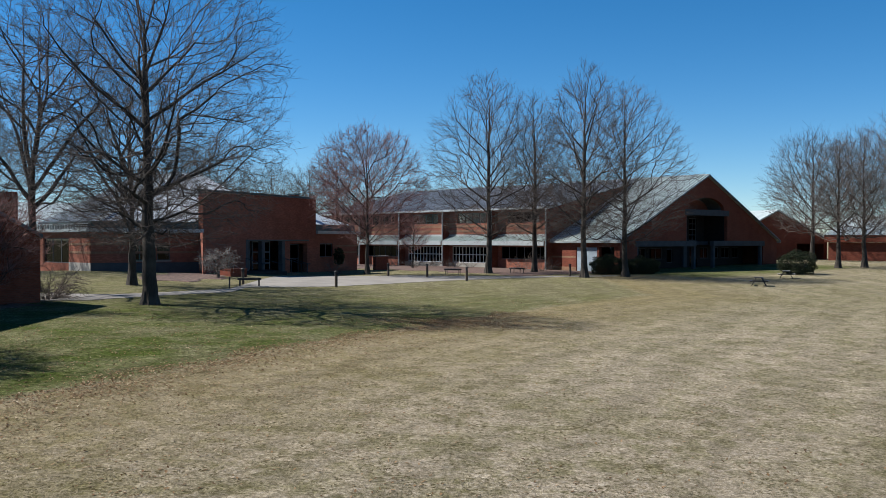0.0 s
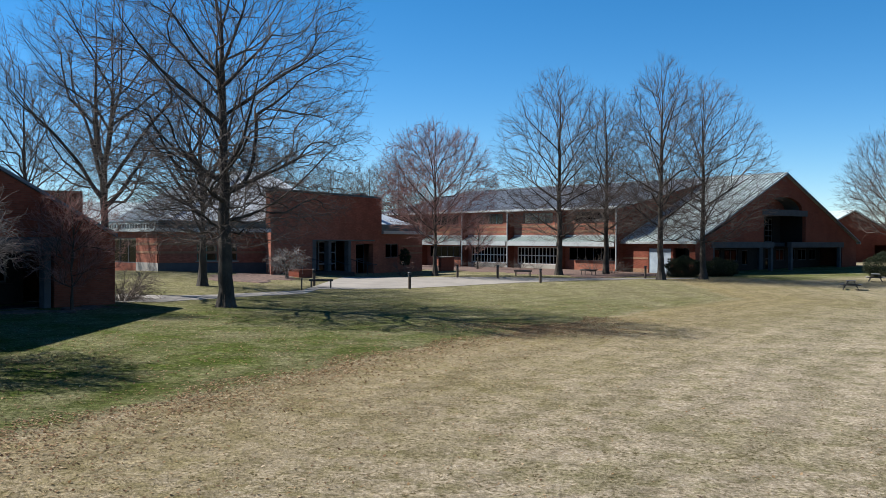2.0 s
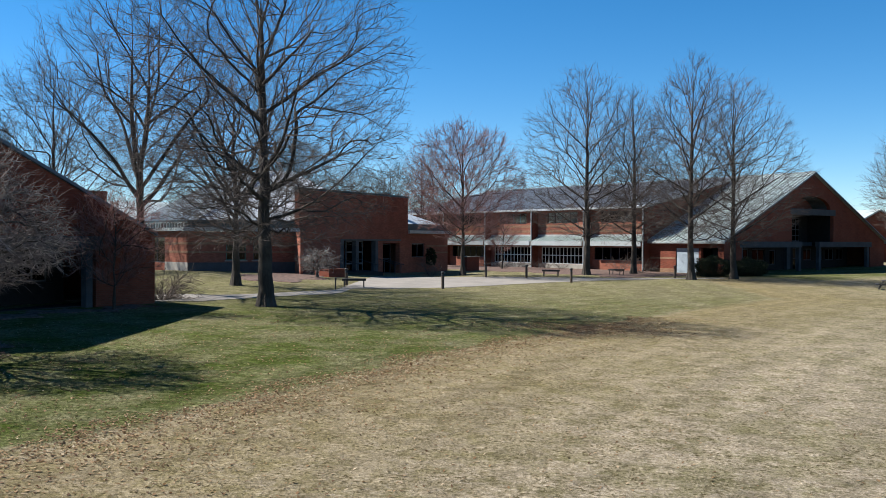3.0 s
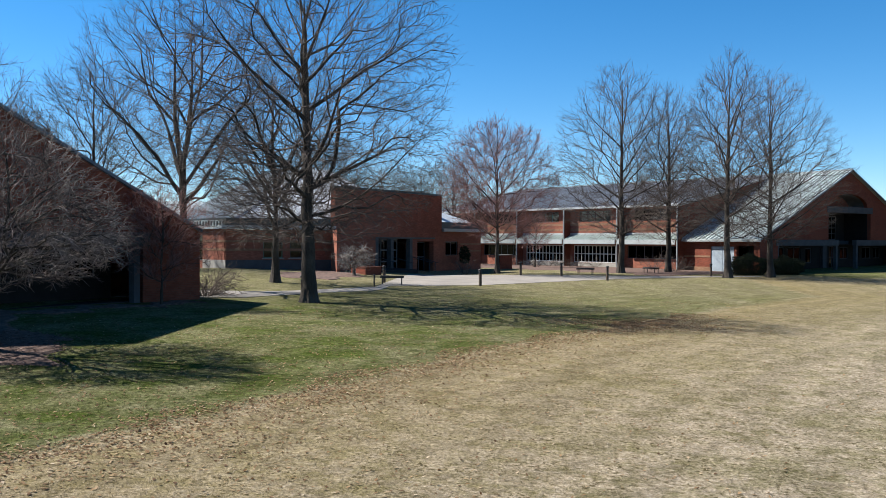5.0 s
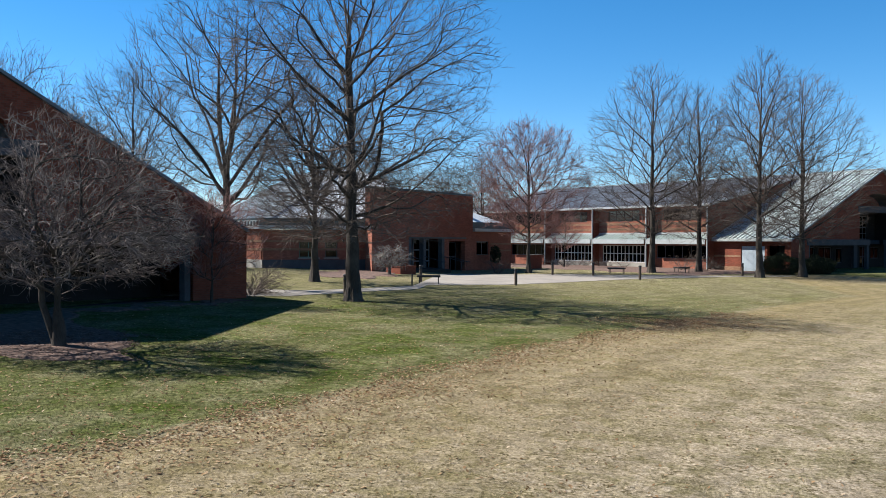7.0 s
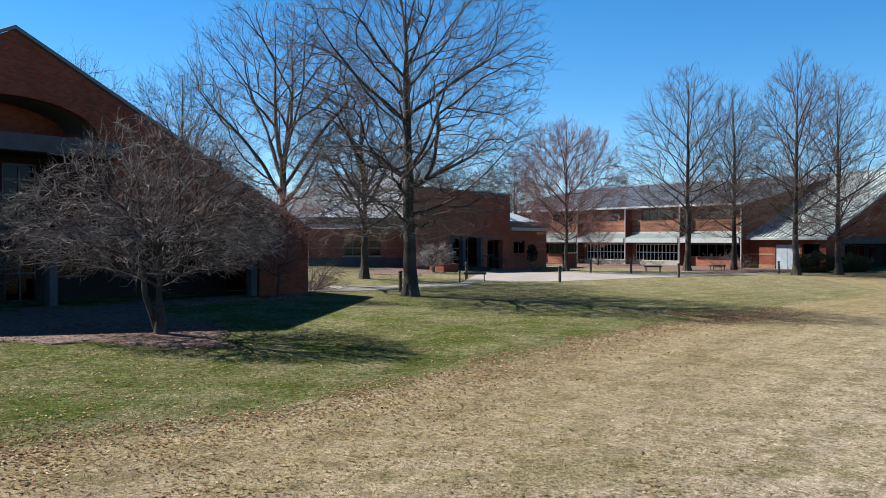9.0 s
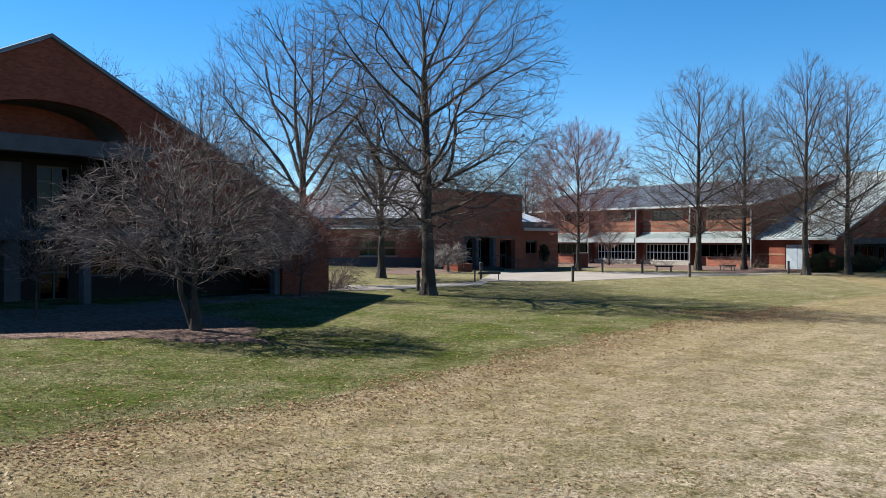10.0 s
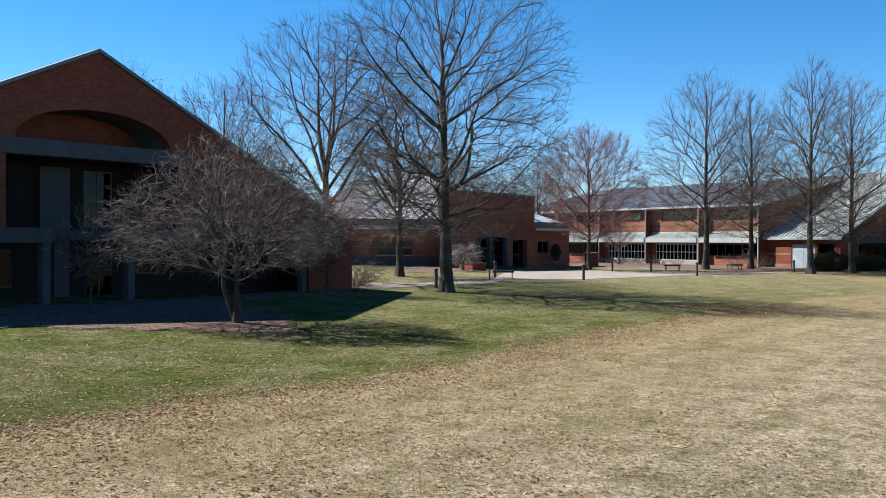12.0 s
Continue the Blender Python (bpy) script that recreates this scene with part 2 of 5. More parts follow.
TWIG_RED = bark("red_budded_twigs", (0.23, 0.118, 0.104), (0.32, 0.19, 0.168), 0.4)
TWIG_PALE = bark("pale_lichened_twigs", (0.21, 0.185, 0.172), (0.40, 0.37, 0.35), 0.5)
TWIG_GREY = bark("grey_lichened_twigs", (0.11, 0.086, 0.082), (0.31, 0.275, 0.255), 0.55)
MULCH = plain("bark_mulch", (0.105, 0.062, 0.046), 0.95, vary=0.8, scale=5.0, fine=22)
CHIP = island("bark_chip", 0.9, (0.0, (0.05, 0.028, 0.021)), (0.5, (0.105, 0.062, 0.047)), (0.85, (0.16, 0.105, 0.082)), (1.0, (0.24, 0.18, 0.15)))
POST = plain("brown_stained_wood", (0.085, 0.060, 0.042), 0.8, vary=0.3, scale=6.0)
BLACK = plain("black_painted_metal", (0.025, 0.022, 0.020), 0.55, vary=0.2)
LEAF = island("evergreen_leaves", 0.75, (0.0, (0.006, 0.009, 0.004)), (0.6, (0.015, 0.022, 0.008)), (1.0, (0.036, 0.044, 0.017)), thin=0.1)
CLADDING_GREY = plain("blue_grey_panel", (0.060, 0.068, 0.084), 0.7, vary=0.15, spec=0.1)
LAWN = lawn_material()


# ---- building blocks ----
def box(bm, x0, x1, y0, y1, z0, z1):
    v = [bm.verts.new((x, y, z)) for z in (z0, z1) for y in (y0, y1) for x in (x0, x1)]
    for f in ((0, 2, 3, 1), (4, 5, 7, 6), (0, 1, 5, 4), (2, 6, 7, 3), (0, 4, 6, 2), (1, 3, 7, 5)):
        bm.faces.new([v[i] for i in f])
    return v


def hexa(bm, pts):
    """A solid of eight corners, the four below and the four above, both counter-clockwise from above."""
    v = [bm.verts.new(p) for p in pts]
    for f in ((3, 2, 1, 0), (4, 5, 6, 7), (0, 1, 5, 4), (1, 2, 6, 5), (2, 3, 7, 6), (3, 0, 4, 7)):
        bm.faces.new([v[i] for i in f])


def made(bm, name, material):
    me = bpy.data.meshes.new(name)
    bm.normal_update()
    bm.to_mesh(me)
    bm.free()
    for mt in material if isinstance(material, (list, tuple)) else [material]:
        me.materials.append(mt)
    return me


def part(name, bm, material, parent, label="", kind=""):
    ob = new(name, bm if isinstance(bm, bpy.types.Mesh) else made(bm, name, material))
    ob.parent = parent
    return tagged(ob, label, kind=kind)


def boxes(name, rows, material, parent, label="", bevel=0.0):
    bm = bmesh.new()
    for r in rows:
        box(bm, *r)
    if bevel:
        bmesh.ops.bevel(bm, geom=bm.edges[:], offset=bevel, segments=1, affect="EDGES")
    return part(name, bm, material, parent, label)


def thing(name, m, label, category, group="", kind=""):
    ob = new(name)
    ob.matrix_world = m
    return tagged(ob, label, category, group, kind)


def site(x, y, angle, z=0.0):
    return pose(x, y, z, 0, 0, angle)


def wall(bm, x0, x1, base, top, y0, y1, openings=(), cuts=()):
    """An upright wall along local x from y0 to y1 with openings (x0, x1, low, high); top, low and high may be functions of x."""
    f = lambda q, x: q(x) if callable(q) else q
    xs = sorted({x0, x1, *cuts, *[e for o in openings for e in o[:2] if x0 < e < x1]})
    for a, b in zip(xs, xs[1:]):
        mid = (a + b) / 2
        gaps = sorted([(o[2], o[3]) for o in openings if o[0] <= mid <= o[1]], key=lambda g: f(g[0], mid))
        low = base
        runs = []
        for g0, g1 in gaps:
            if f(g0, mid) - f(low, mid) > 0.01:
                runs.append((low, g0))
            if f(g1, mid) > f(low, mid):
                low = g1
        if f(top, mid) - f(low, mid) > 0.01:
            runs.append((low, top))
        for lo, hi in runs:
            hexa(bm, [(a, y0, f(lo, a)), (b, y0, f(lo, b)), (b, y1, f(lo, b)), (a, y1, f(lo, a)),
                      (a, y0, f(hi, a)), (b, y0, f(hi, b)), (b, y1, f(hi, b)), (a, y1, f(hi, a))])
    bmesh.ops.remove_doubles(bm, verts=bm.verts[:], dist=0.0005)


def side_wall(bm, y0, y1, base, top, x0, x1, openings=()):
    """The same along local y."""
    sub = bmesh.new()
    wall(sub, y0, y1, base, top, -x1, -x0, openings)
    for v in sub.verts:
        v.co = (-v.co.y, v.co.x, v.co.z)
    me = bpy.data.meshes.new("side")
    sub.to_mesh(me)
    sub.free()
    bm.from_mesh(me)
    bpy.data.meshes.remove(me)


def window(parent, x0, x1, z0, z1, y, cols=2, rows=1, frame_mat=None, bar=0.05, depth=0.08, name="window"):
    """A framed window across local x at depth y: the frame with its bars, and panes."""
    frame_mat = frame_mat or FRAME_DARK
    bm = bmesh.new()
    t = bar
    box(bm, x0, x1, y, y + depth, z0, z0 + t)
    box(bm, x0, x1, y, y + depth, z1 - t, z1)
    for i in range(cols + 1):
        c = x0 + (x1 - x0) * i / cols
        c = min(max(c, x0 + t / 2), x1 - t / 2)
        box(bm, c - t / 2, c + t / 2, y + 0.004, y + depth - 0.004, z0 + t, z1 - t)
    for j in range(1, rows):
        c = z0 + (z1 - z0) * j / rows
        box(bm, x0 + t, x1 - t, y + 0.008, y + depth - 0.008, c - t / 2, c + t / 2)
    w = part(name, bm, frame_mat, parent)
    for i in range(cols):
        g = bmesh.new()
        a, b = x0 + (x1 - x0) * i / cols, x0 + (x1 - x0) * (i + 1) / cols
        box(g, a + t * 0.4, b - t * 0.4, y + depth * 0.4, y + depth * 0.55, z0 + t * 0.5, z1 - t * 0.5)
        p = part("pane", g, GLASS, w)
        p.visible_shadow = False
    return w


# ---- ground ----
def height(x, y):
    """The lawn: a shallow bowl that rises to the houses."""
    cx, cy = min(max(x, -45.0), 48.0), min(max(y, -12.0), 104.0)
    z = -0.599 - 0.0487 * cx + 0.030 * cy + (0.0272 * cx * cy + 0.0004 * cx * cx - 0.0082 * cy * cy) / 50
    return z + 0.42 * math.exp(-((x + 23) ** 2 + (y - 64) ** 2) / 110.0)


def spread(lo, hi, core0, core1, fine, coarse):
    out, v = [], core0
    while v < core1:
        out.append(v)
        v += fine
    step, v = fine, core1
    while v < hi:
        out.append(v)
        step = min(step * 1.35, coarse)
        v += step
    out.append(hi)
    step, v = fine, core0
    while v > lo:
        step = min(step * 1.35, coarse)
        v -= step
        out.append(max(v, lo))
    return sorted(set(out))


def sheet(name, xs, ys, lift, material):
    verts = [(x, y, height(x, y) + lift) for y in ys for x in xs]
    n = len(xs)
    faces = [(j * n + i, j * n + i + 1, (j + 1) * n + i + 1, (j + 1) * n + i) for j in range(len(ys) - 1) for i in range(n - 1)]
    me = bpy.data.meshes.new(name)
    me.from_pydata(verts, [], faces)
    me.materials.append(material)
    me.polygons.foreach_set("use_smooth", [True] * len(faces))
    return new(name, me)


ground = sheet("ground", spread(-2500, 2500, -50, 56, 1.0, 400), spread(-300, 3500, -14, 112, 1.0, 400), 0.0, LAWN)
tagged(ground, "dormant tan lawn turning green along a shallow swale", "lawn", kind="structure")


def patch(name, inside, x0, x1, y0, y1, step, lift, material, label, category, thick=0.05, soft=False):
    """A paved or mulched patch that follows the ground, with a real edge; inside(x, y) tells its outline."""
    bm = bmesh.new()
    nx, ny = int((x1 - x0) / step), int((y1 - y0) / step)
    grid = {}
    for j in range(ny):
        for i in range(nx):
            cx, cy = x0 + (i + 0.5) * step, y0 + (j + 0.5) * step
            if not inside(cx, cy):
                continue
            q = []
            for a, b in ((i, j), (i + 1, j), (i + 1, j + 1), (i, j + 1)):
                if (a, b) not in grid:
                    px, py = x0 + a * step, y0 + b * step
                    grid[a, b] = bm.verts.new((px, py, height(px, py) + lift))
                q.append(grid[a, b])
            bm.faces.new(q)
    edge = [e for e in bm.edges if e.is_boundary]
    for _ in range(6):
        bmesh.ops.smooth_vert(bm, verts=list({v for e in edge for v in e.verts}), factor=0.5, use_axis_x=True, use_axis_y=True)
    for v in bm.verts:
        v.co.z = height(v.co.x, v.co.y) + (-0.02 if soft and v.is_boundary else lift)
    out = bmesh.ops.extrude_edge_only(bm, edges=edge)
    for v in out["geom"]:
        if isinstance(v, bmesh.types.BMVert):
            v.co.z -= thick
    ob = new(name, made(bm, name, material))
    return tagged(ob, label, category, kind="structure")


def between(x, pts):
    return float(np.interp(x, [p[0] for p in pts], [p[1] for p in pts]))


PLAZA_FRONT = [(-13.5, 50.5), (-11, 53.5), (-8.8, 54.6), (-6.3, 56.6), (-3.1, 61), (0.6, 66), (5, 70.2), (9.6, 73.4), (15, 75.6)]
PLAZA_BACK = [(-13.5, 66), (-10, 68.3), (-6.4, 71.5), (-3, 73.6), (0.7, 73.6), (5, 74.2), (9.6, 75.4), (15, 77.2)]
patch("plaza", lambda x, y: between(x, PLAZA_FRONT) < y < between(x, PLAZA_BACK), -12.4, 15, 48, 80, 0.4, 0.016, PAVING, "pale concrete plaza before the entrance", "pavement")
PATH_NEAR = [(-32, 35.6), (-18.2, 40.9), (-16.2, 41.9), (-13.8, 46.3), (-11.6, 49.2), (-10.0, 53.5)]
PATH_FAR = [(-32, 40.5), (-19.4, 45.6), (-16.5, 46.2), (-14.5, 48.8), (-12.2, 52.2), (-10.0, 57)]
patch("path", lambda x, y: between(x, PATH_NEAR) < y < between(x, PATH_FAR), -32, -11.2, 34, 58, 0.3, 0.02, PAVING, "pale concrete footpath across the grass", "path")


# ---- gabled halls ----
HALF, EAVE, APEX = 14.6, 3.72, 10.2
EAVES, CREST = EAVE, APEX
SLOPE = (APEX - EAVE) / HALF


def rake(x):
    return APEX - SLOPE * abs(x) - 0.12


def slab(bm, x0, z0, x1, z1, y0, y1, thick):
    """A roof plane from (x0, z0) to (x1, z1), its upper face, between y0 and y1."""
    lo = [(x0, y0, z0 - thick), (x1, y0, z1 - thick), (x1, y1, z1 - thick), (x0, y1, z0 - thick)]
    hi = [(x, y, z + thick) for x, y, z in lo]
    hexa(bm, lo + hi)


def seams(bm, x0, z0, x1, z1, y0, y1, gap=0.44, w=0.06, h=0.11):
    y = y0 + gap / 2
    while y < y1:
        slab(bm, x0, z0 + h, x1, z1 + h, y - w / 2, y + w / 2, h - 0.004)
        y += gap


def seam_parts(parent, x0, z0, x1, z1, y0, y1, material, gap=0.44, w=0.06, h=0.11):
    """The raised seams of a roof slope, one by one on one mesh."""
    bm = bmesh.new()
    slab(bm, x0, z0 + h, x1, z1 + h, -w / 2, w / 2, h - 0.004)
    me = made(bm, "seam", material)
    y = y0 + gap / 2
    while y < y1:
        part("seam", me, None, parent).location.y = y
        y += gap


def hall_front(b, base):
    """The gable front: brick with an arched recess, concrete bands and a loggia of windows behind."""
    arch = lambda x: 6.72 + 1.2 * math.sqrt(max(0.0, 1 - (x / 3.35) ** 2))
    holes = [(-11.9, -2.2, base - 1, 3.03), (1.5, 11.5, base - 1, 3.03), (-3.7, 4.0, 3.5, 6.12), (-2.3, 1.6, base - 1, 3.55)]
    bm = bmesh.new()
    cuts = [3.35 * math.sin(i * math.pi / 24) for i in range(-12, 13)]
    wall(bm, -HALF, HALF, base - 1, rake, 0.0, 0.35, holes + [(-3.35, 3.35, 6.7, arch)], [0.0, *cuts])
    part("front_wall", bm, BRICK, b)
    bm = bmesh.new()
    wall(bm, -3.6, 3.6, 6.42, 8.2, 1.9, 2.1)
    part("arch_infill", bm, BRICK, b)
    bm = bmesh.new()
    for a, c in zip(cuts, cuts[1:]):
        hexa(bm, [(a, 0.352, arch(a)), (c, 0.352, arch(c)), (c, 1.9, arch(c)), (a, 1.9, arch(a)), (a, 0.352, arch(a) + 0.12), (c, 0.352, arch(c) + 0.12), (c, 1.9, arch(c) + 0.12), (a, 1.9, arch(a) + 0.12)])
    bmesh.ops.remove_doubles(bm, verts=bm.verts[:], dist=0.0005)
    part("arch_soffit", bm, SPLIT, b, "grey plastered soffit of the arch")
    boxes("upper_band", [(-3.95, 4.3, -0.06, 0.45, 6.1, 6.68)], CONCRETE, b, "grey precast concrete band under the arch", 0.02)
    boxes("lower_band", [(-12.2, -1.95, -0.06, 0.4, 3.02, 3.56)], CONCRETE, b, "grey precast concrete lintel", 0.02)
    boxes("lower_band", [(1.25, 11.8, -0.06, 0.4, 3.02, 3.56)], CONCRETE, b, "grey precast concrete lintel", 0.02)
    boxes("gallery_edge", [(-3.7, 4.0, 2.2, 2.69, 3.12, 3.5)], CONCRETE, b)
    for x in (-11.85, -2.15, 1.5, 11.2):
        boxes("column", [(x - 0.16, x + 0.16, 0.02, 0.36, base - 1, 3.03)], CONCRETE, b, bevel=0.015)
    # back of the loggia, with ground-floor windows over a low block wall
    bm = bmesh.new()
    wins = [(-11.2, -8.9, 1.7, 2.85), (-8.4, -6.6, 1.7, 2.85), (-6.0, -3.8, 1.7, 2.85), (-3.0, -1.95, 1.35, 2.75), (1.2, 2.5, base - 1, 2.95),
            (3.2, 4.8, 1.7, 2.85), (6.0, 6.9, 1.7, 2.85), (7.5, 9.2, 1.7, 2.85), (9.8, 11.2, 1.7, 2.85), (-3.2, -2.2, 3.75, 5.75), (1.1, 2.5, 3.6, 5.9)]
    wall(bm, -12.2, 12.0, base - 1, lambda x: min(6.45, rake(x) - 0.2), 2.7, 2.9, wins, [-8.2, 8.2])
    part("loggia_wall", bm, RECESS_DARK, b, "back wall of the loggia, near black with the recess's shade")
    for w in wins:
        door = w[2] < base
        window(b, w[0], w[1], base + 0.05 if door else w[2], w[3], 2.76, 2 if w[1] - w[0] > 1.2 else 1, 4 if w[2] > 3.5 else (1 if not door else 2), CONCRETE if w[2] < 3 else FRAME_DARK, 0.07, 0.1, "door" if door else "window")
    boxes("panel", [(-0.95, 0.35, 2.5, 2.69, 3.5, 5.95)], CLADDING_GREY, b, "grey vertical panel beside the windows")
    boxes("pier", [(-0.4, 0.25, 2.4, 2.69, base - 0.6, 3.12)], CONCRETE, b)
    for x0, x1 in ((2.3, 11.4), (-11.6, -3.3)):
        boxes("sill_wall", [(x0, x1, 2.5, 2.69, base - 1, 1.66)], RECESS_DARK, b, "block wall under the windows, shade put in its colour")
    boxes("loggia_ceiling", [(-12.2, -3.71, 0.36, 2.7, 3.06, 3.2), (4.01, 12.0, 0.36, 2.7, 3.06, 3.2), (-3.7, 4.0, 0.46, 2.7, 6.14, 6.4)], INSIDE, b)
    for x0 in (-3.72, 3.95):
        boxes("loggia_side", [(x0, x0 + 0.1, 0.36, 2.7, 3.2, 6.14)], RECESS_DARK, b)


def hall_left():
    base = 0.8
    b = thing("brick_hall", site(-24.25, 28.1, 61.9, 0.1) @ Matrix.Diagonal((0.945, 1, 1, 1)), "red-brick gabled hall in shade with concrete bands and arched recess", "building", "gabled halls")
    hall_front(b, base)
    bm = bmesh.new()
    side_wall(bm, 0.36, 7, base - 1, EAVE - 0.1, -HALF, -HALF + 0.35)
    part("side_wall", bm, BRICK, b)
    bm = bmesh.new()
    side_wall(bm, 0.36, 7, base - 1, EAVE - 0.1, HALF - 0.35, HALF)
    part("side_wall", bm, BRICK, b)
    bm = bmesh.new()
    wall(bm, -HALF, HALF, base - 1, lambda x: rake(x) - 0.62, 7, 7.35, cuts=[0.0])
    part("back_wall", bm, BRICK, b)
    boxes("floor", [(-HALF + 0.4, HALF - 0.4, 0.4, 7, 0.3, 0.8)], INSIDE, b)
    hall_roof(b, -0.06, 7.6, -0.06, 7.6, 0.6)
    return b


def hall_roof(b, l0, l1, r0, r1, drop=0.0):
    o = 0.35 if not drop else 0.06
    for side, (y0, y1) in ((-1, (l0, l1)), (1, (r0, r1))):
        back = y0 if not drop else 0.352
        EAVE, APEX = EAVES - drop, CREST - drop
        bm = bmesh.new()
        slab(bm, side * (HALF + o), EAVE - SLOPE * o, 0.0, APEX, back, y1, 0.1)
        if side > 0:
            bmesh.ops.reverse_faces(bm, faces=bm.faces[:])
        part("roof_slope", bm, ROOF, b, "pale standing-seam metal roof")
        if y1 - y0 < 12:
            seam_parts(b, side * (HALF + o), EAVE - SLOPE * o, 0.0, APEX, back, y1, ROOF)
        else:
            bm = bmesh.new()
            seams(bm, side * (HALF + o), EAVE - SLOPE * o, 0.0, APEX, back, y1)
            part("seam_field", bm, ROOF, b, kind="stuff")
        bm = bmesh.new()
        slab(bm, side * (HALF + o), EAVE - SLOPE * o + 0.03 + drop, 0.0, APEX + 0.03 + drop, y0 - 0.06, y0 + (0.02 if not drop else 0.5), 0.13)
        part("rake_trim", bm, EDGE, b, "pale metal edge along the gable")
        boxes("gutter", [(side * (HALF + o) - 0.07, side * (HALF + o) + 0.07, back, y1, EAVE - SLOPE * o - 0.2, EAVE - SLOPE * o - 0.03)], TRIM, b)
    boxes("ridge_cap", [(-0.18, 0.18, 0.37 if drop else min(l0, r0), max(l1, r1), CREST - drop - 0.02, CREST - drop + 0.07)], TRIM, b)


def hall_right():
    base, back, step = 0.75, 46.0, 8.0
    b = thing("brick_hall", site(26.55, 92.2, 43), "red-brick gabled hall with seamed metal roof and long two-storey wing", "building", "gabled halls")
    hall_front(b, base)
    up = lambda x: 6.95 + 0.2226 * (x + HALF)
    bm = bmesh.new()
    wall(bm, -HALF, 0.0, lambda x: rake(x) - 0.05, lambda x: up(x) - 0.1, step, step + 0.35)
    part("wing_end_wall", bm, BRICK, b)
    bm = bmesh.new()
    side_wall(bm, 0.36, step + 0.3, base - 1, EAVE - 0.1, -HALF, -HALF + 0.35, [(2.55, 4.95, base - 0.1, 2.95), (0.6, 2.3, 1.0, 3.0)])
    part("side_wall", bm, BRICK, b)
    for y0 in (2.57, 3.76):
        boxes("side_door", [(-HALF + 0.05, -HALF + 0.11, y0, y0 + 1.17, base - 0.1, 2.93)], DOORPANEL, b, "pale blue-white metal side door", 0.008)
    boxes("side_band", [(-HALF - 0.02, -HALF + 0.01, 5.0, step, 1.95, 2.12), (-HALF - 0.02, -HALF + 0.01, 5.0, step, base - 0.1, 1.1)], BRICK_PALE, b)
    bm = bmesh.new()
    side_wall(bm, 0.36, back, base - 1, EAVE - 0.1, HALF - 0.35, HALF)
    part("side_wall", bm, BRICK, b)
    bm = bmesh.new()
    wall(bm, -HALF, HALF, base - 1, lambda x: up(x) - 0.1 if x < 0 else rake(x), back, back + 0.35, cuts=[0.0])
    part("back_wall", bm, BRICK, b)
    boxes("floor", [(-HALF + 0.4, HALF - 0.4, 0.4, back, 0.2, 0.75)], INSIDE, b)
    boxes("upper_floor", [(-HALF + 0.4, -2, step + 0.4, back, 3.6, 3.9)], INSIDE, b)
    hall_roof(b, -0.3, step, -0.3, back + 0.3)
    o = 0.62
    bm = bmesh.new()
    slab(bm, -HALF - o, 6.95 - 0.2226 * o, 0.0, APEX - 0.01, step - 0.25, back + 0.3, 0.18)
    part("wing_roof", bm, ROOF_WING, b, "grey low-pitched metal roof")
    bm = bmesh.new()
    seams(bm, -HALF - o, 6.95 - 0.2226 * o, 0.0, APEX - 0.01, step - 0.25, back + 0.3, 0.6)
    part("wing_seam", bm, ROOF_WING, b, kind="stuff")
    boxes("wing_gutter", [(-HALF - o - 0.1, -HALF - o + 0.04, step - 0.25, back + 0.3, 6.64, 6.78)], TRIM, b, "pale eaves gutter")
    bm = bmesh.new()
    slab(bm, -HALF - o, 6.85, 0.0, APEX + 0.0, step - 0.32, step - 0.22, 0.12)
    part("wing_rake_trim", bm, TRIM, b)
    # the long sunny side: fins with downpipes, awnings, ribbon windows
    fins = [step + 7.25 * k for k in range(6)]
    holes = []
    for k, y0 in enumerate(fins[:-1]):
        y1 = fins[k + 1]
        low = 1.72 if k in (0, 3, 4) else 1.2
        holes.append((y0 + 0.5, y1 - 0.6, low, 2.95))
        holes.append((y0 + 1.6, y1 - 1.4, 5.35, 6.45))
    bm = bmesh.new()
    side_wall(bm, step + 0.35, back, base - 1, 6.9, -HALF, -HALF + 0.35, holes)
    # lightened copy of the brick: sunlight on this long side is in the colour
    part("long_wall", bm, BRICK_LIGHTENED, b, "red brick wall of the wing, lightened as if sunlit")
    for k, y0 in enumerate(fins):
        boxes("fin", [(-HALF - 0.78, -HALF - 0.004, y0 - 0.14, y0 + 0.14, base - 1, 6.55)], BRICK, b)
        bm = bmesh.new()
        bmesh.ops.create_cone(bm, cap_ends=True, segments=8, radius1=0.075, radius2=0.075, depth=6.1, matrix=Matrix.Translation((-HALF - 0.86, y0, 3.6)))
        part("downpipe", bm, TRIM, b, "pale metal downpipe")
    for k, y0 in enumerate(fins[:-1]):
        y1 = fins[k + 1]
        a0, a1 = y0 + 0.16, y1 - 0.16
        bm = bmesh.new()
        slab(bm, -HALF - 0.95, 3.55, -HALF - 0.004, 4.05, a0, a1, 0.07)
        seams(bm, -HALF - 0.95, 3.55, -HALF - 0.004, 4.05, a0, a1, 0.45, 0.04, 0.05)
        aw = part("awning", bm, AWNING, b, "pale seamed metal awning")
        boxes("fascia", [(-HALF - 1.0, -HALF - 0.92, a0, a1, 3.08, 3.52)], TRIM, aw, "pale awning fascia")
        boxes("flashing", [(-HALF - 0.06, -HALF - 0.003, a0, a1, 4.03, 4.2)], TRIM, aw, "pale flashing strip")
        # bands of paler brick added to brighten the upper wall as the sun would
        boxes("brick_band", [(-HALF - 0.016, -HALF - 0.003, a0, a1, 4.42, 4.66), (-HALF - 0.016, -HALF - 0.003, a0, a1, 4.95, 5.19)], BRICK_PALE, b, "paler brick band that lightens the sunlit upper wall")
        low = holes[2 * k][2]
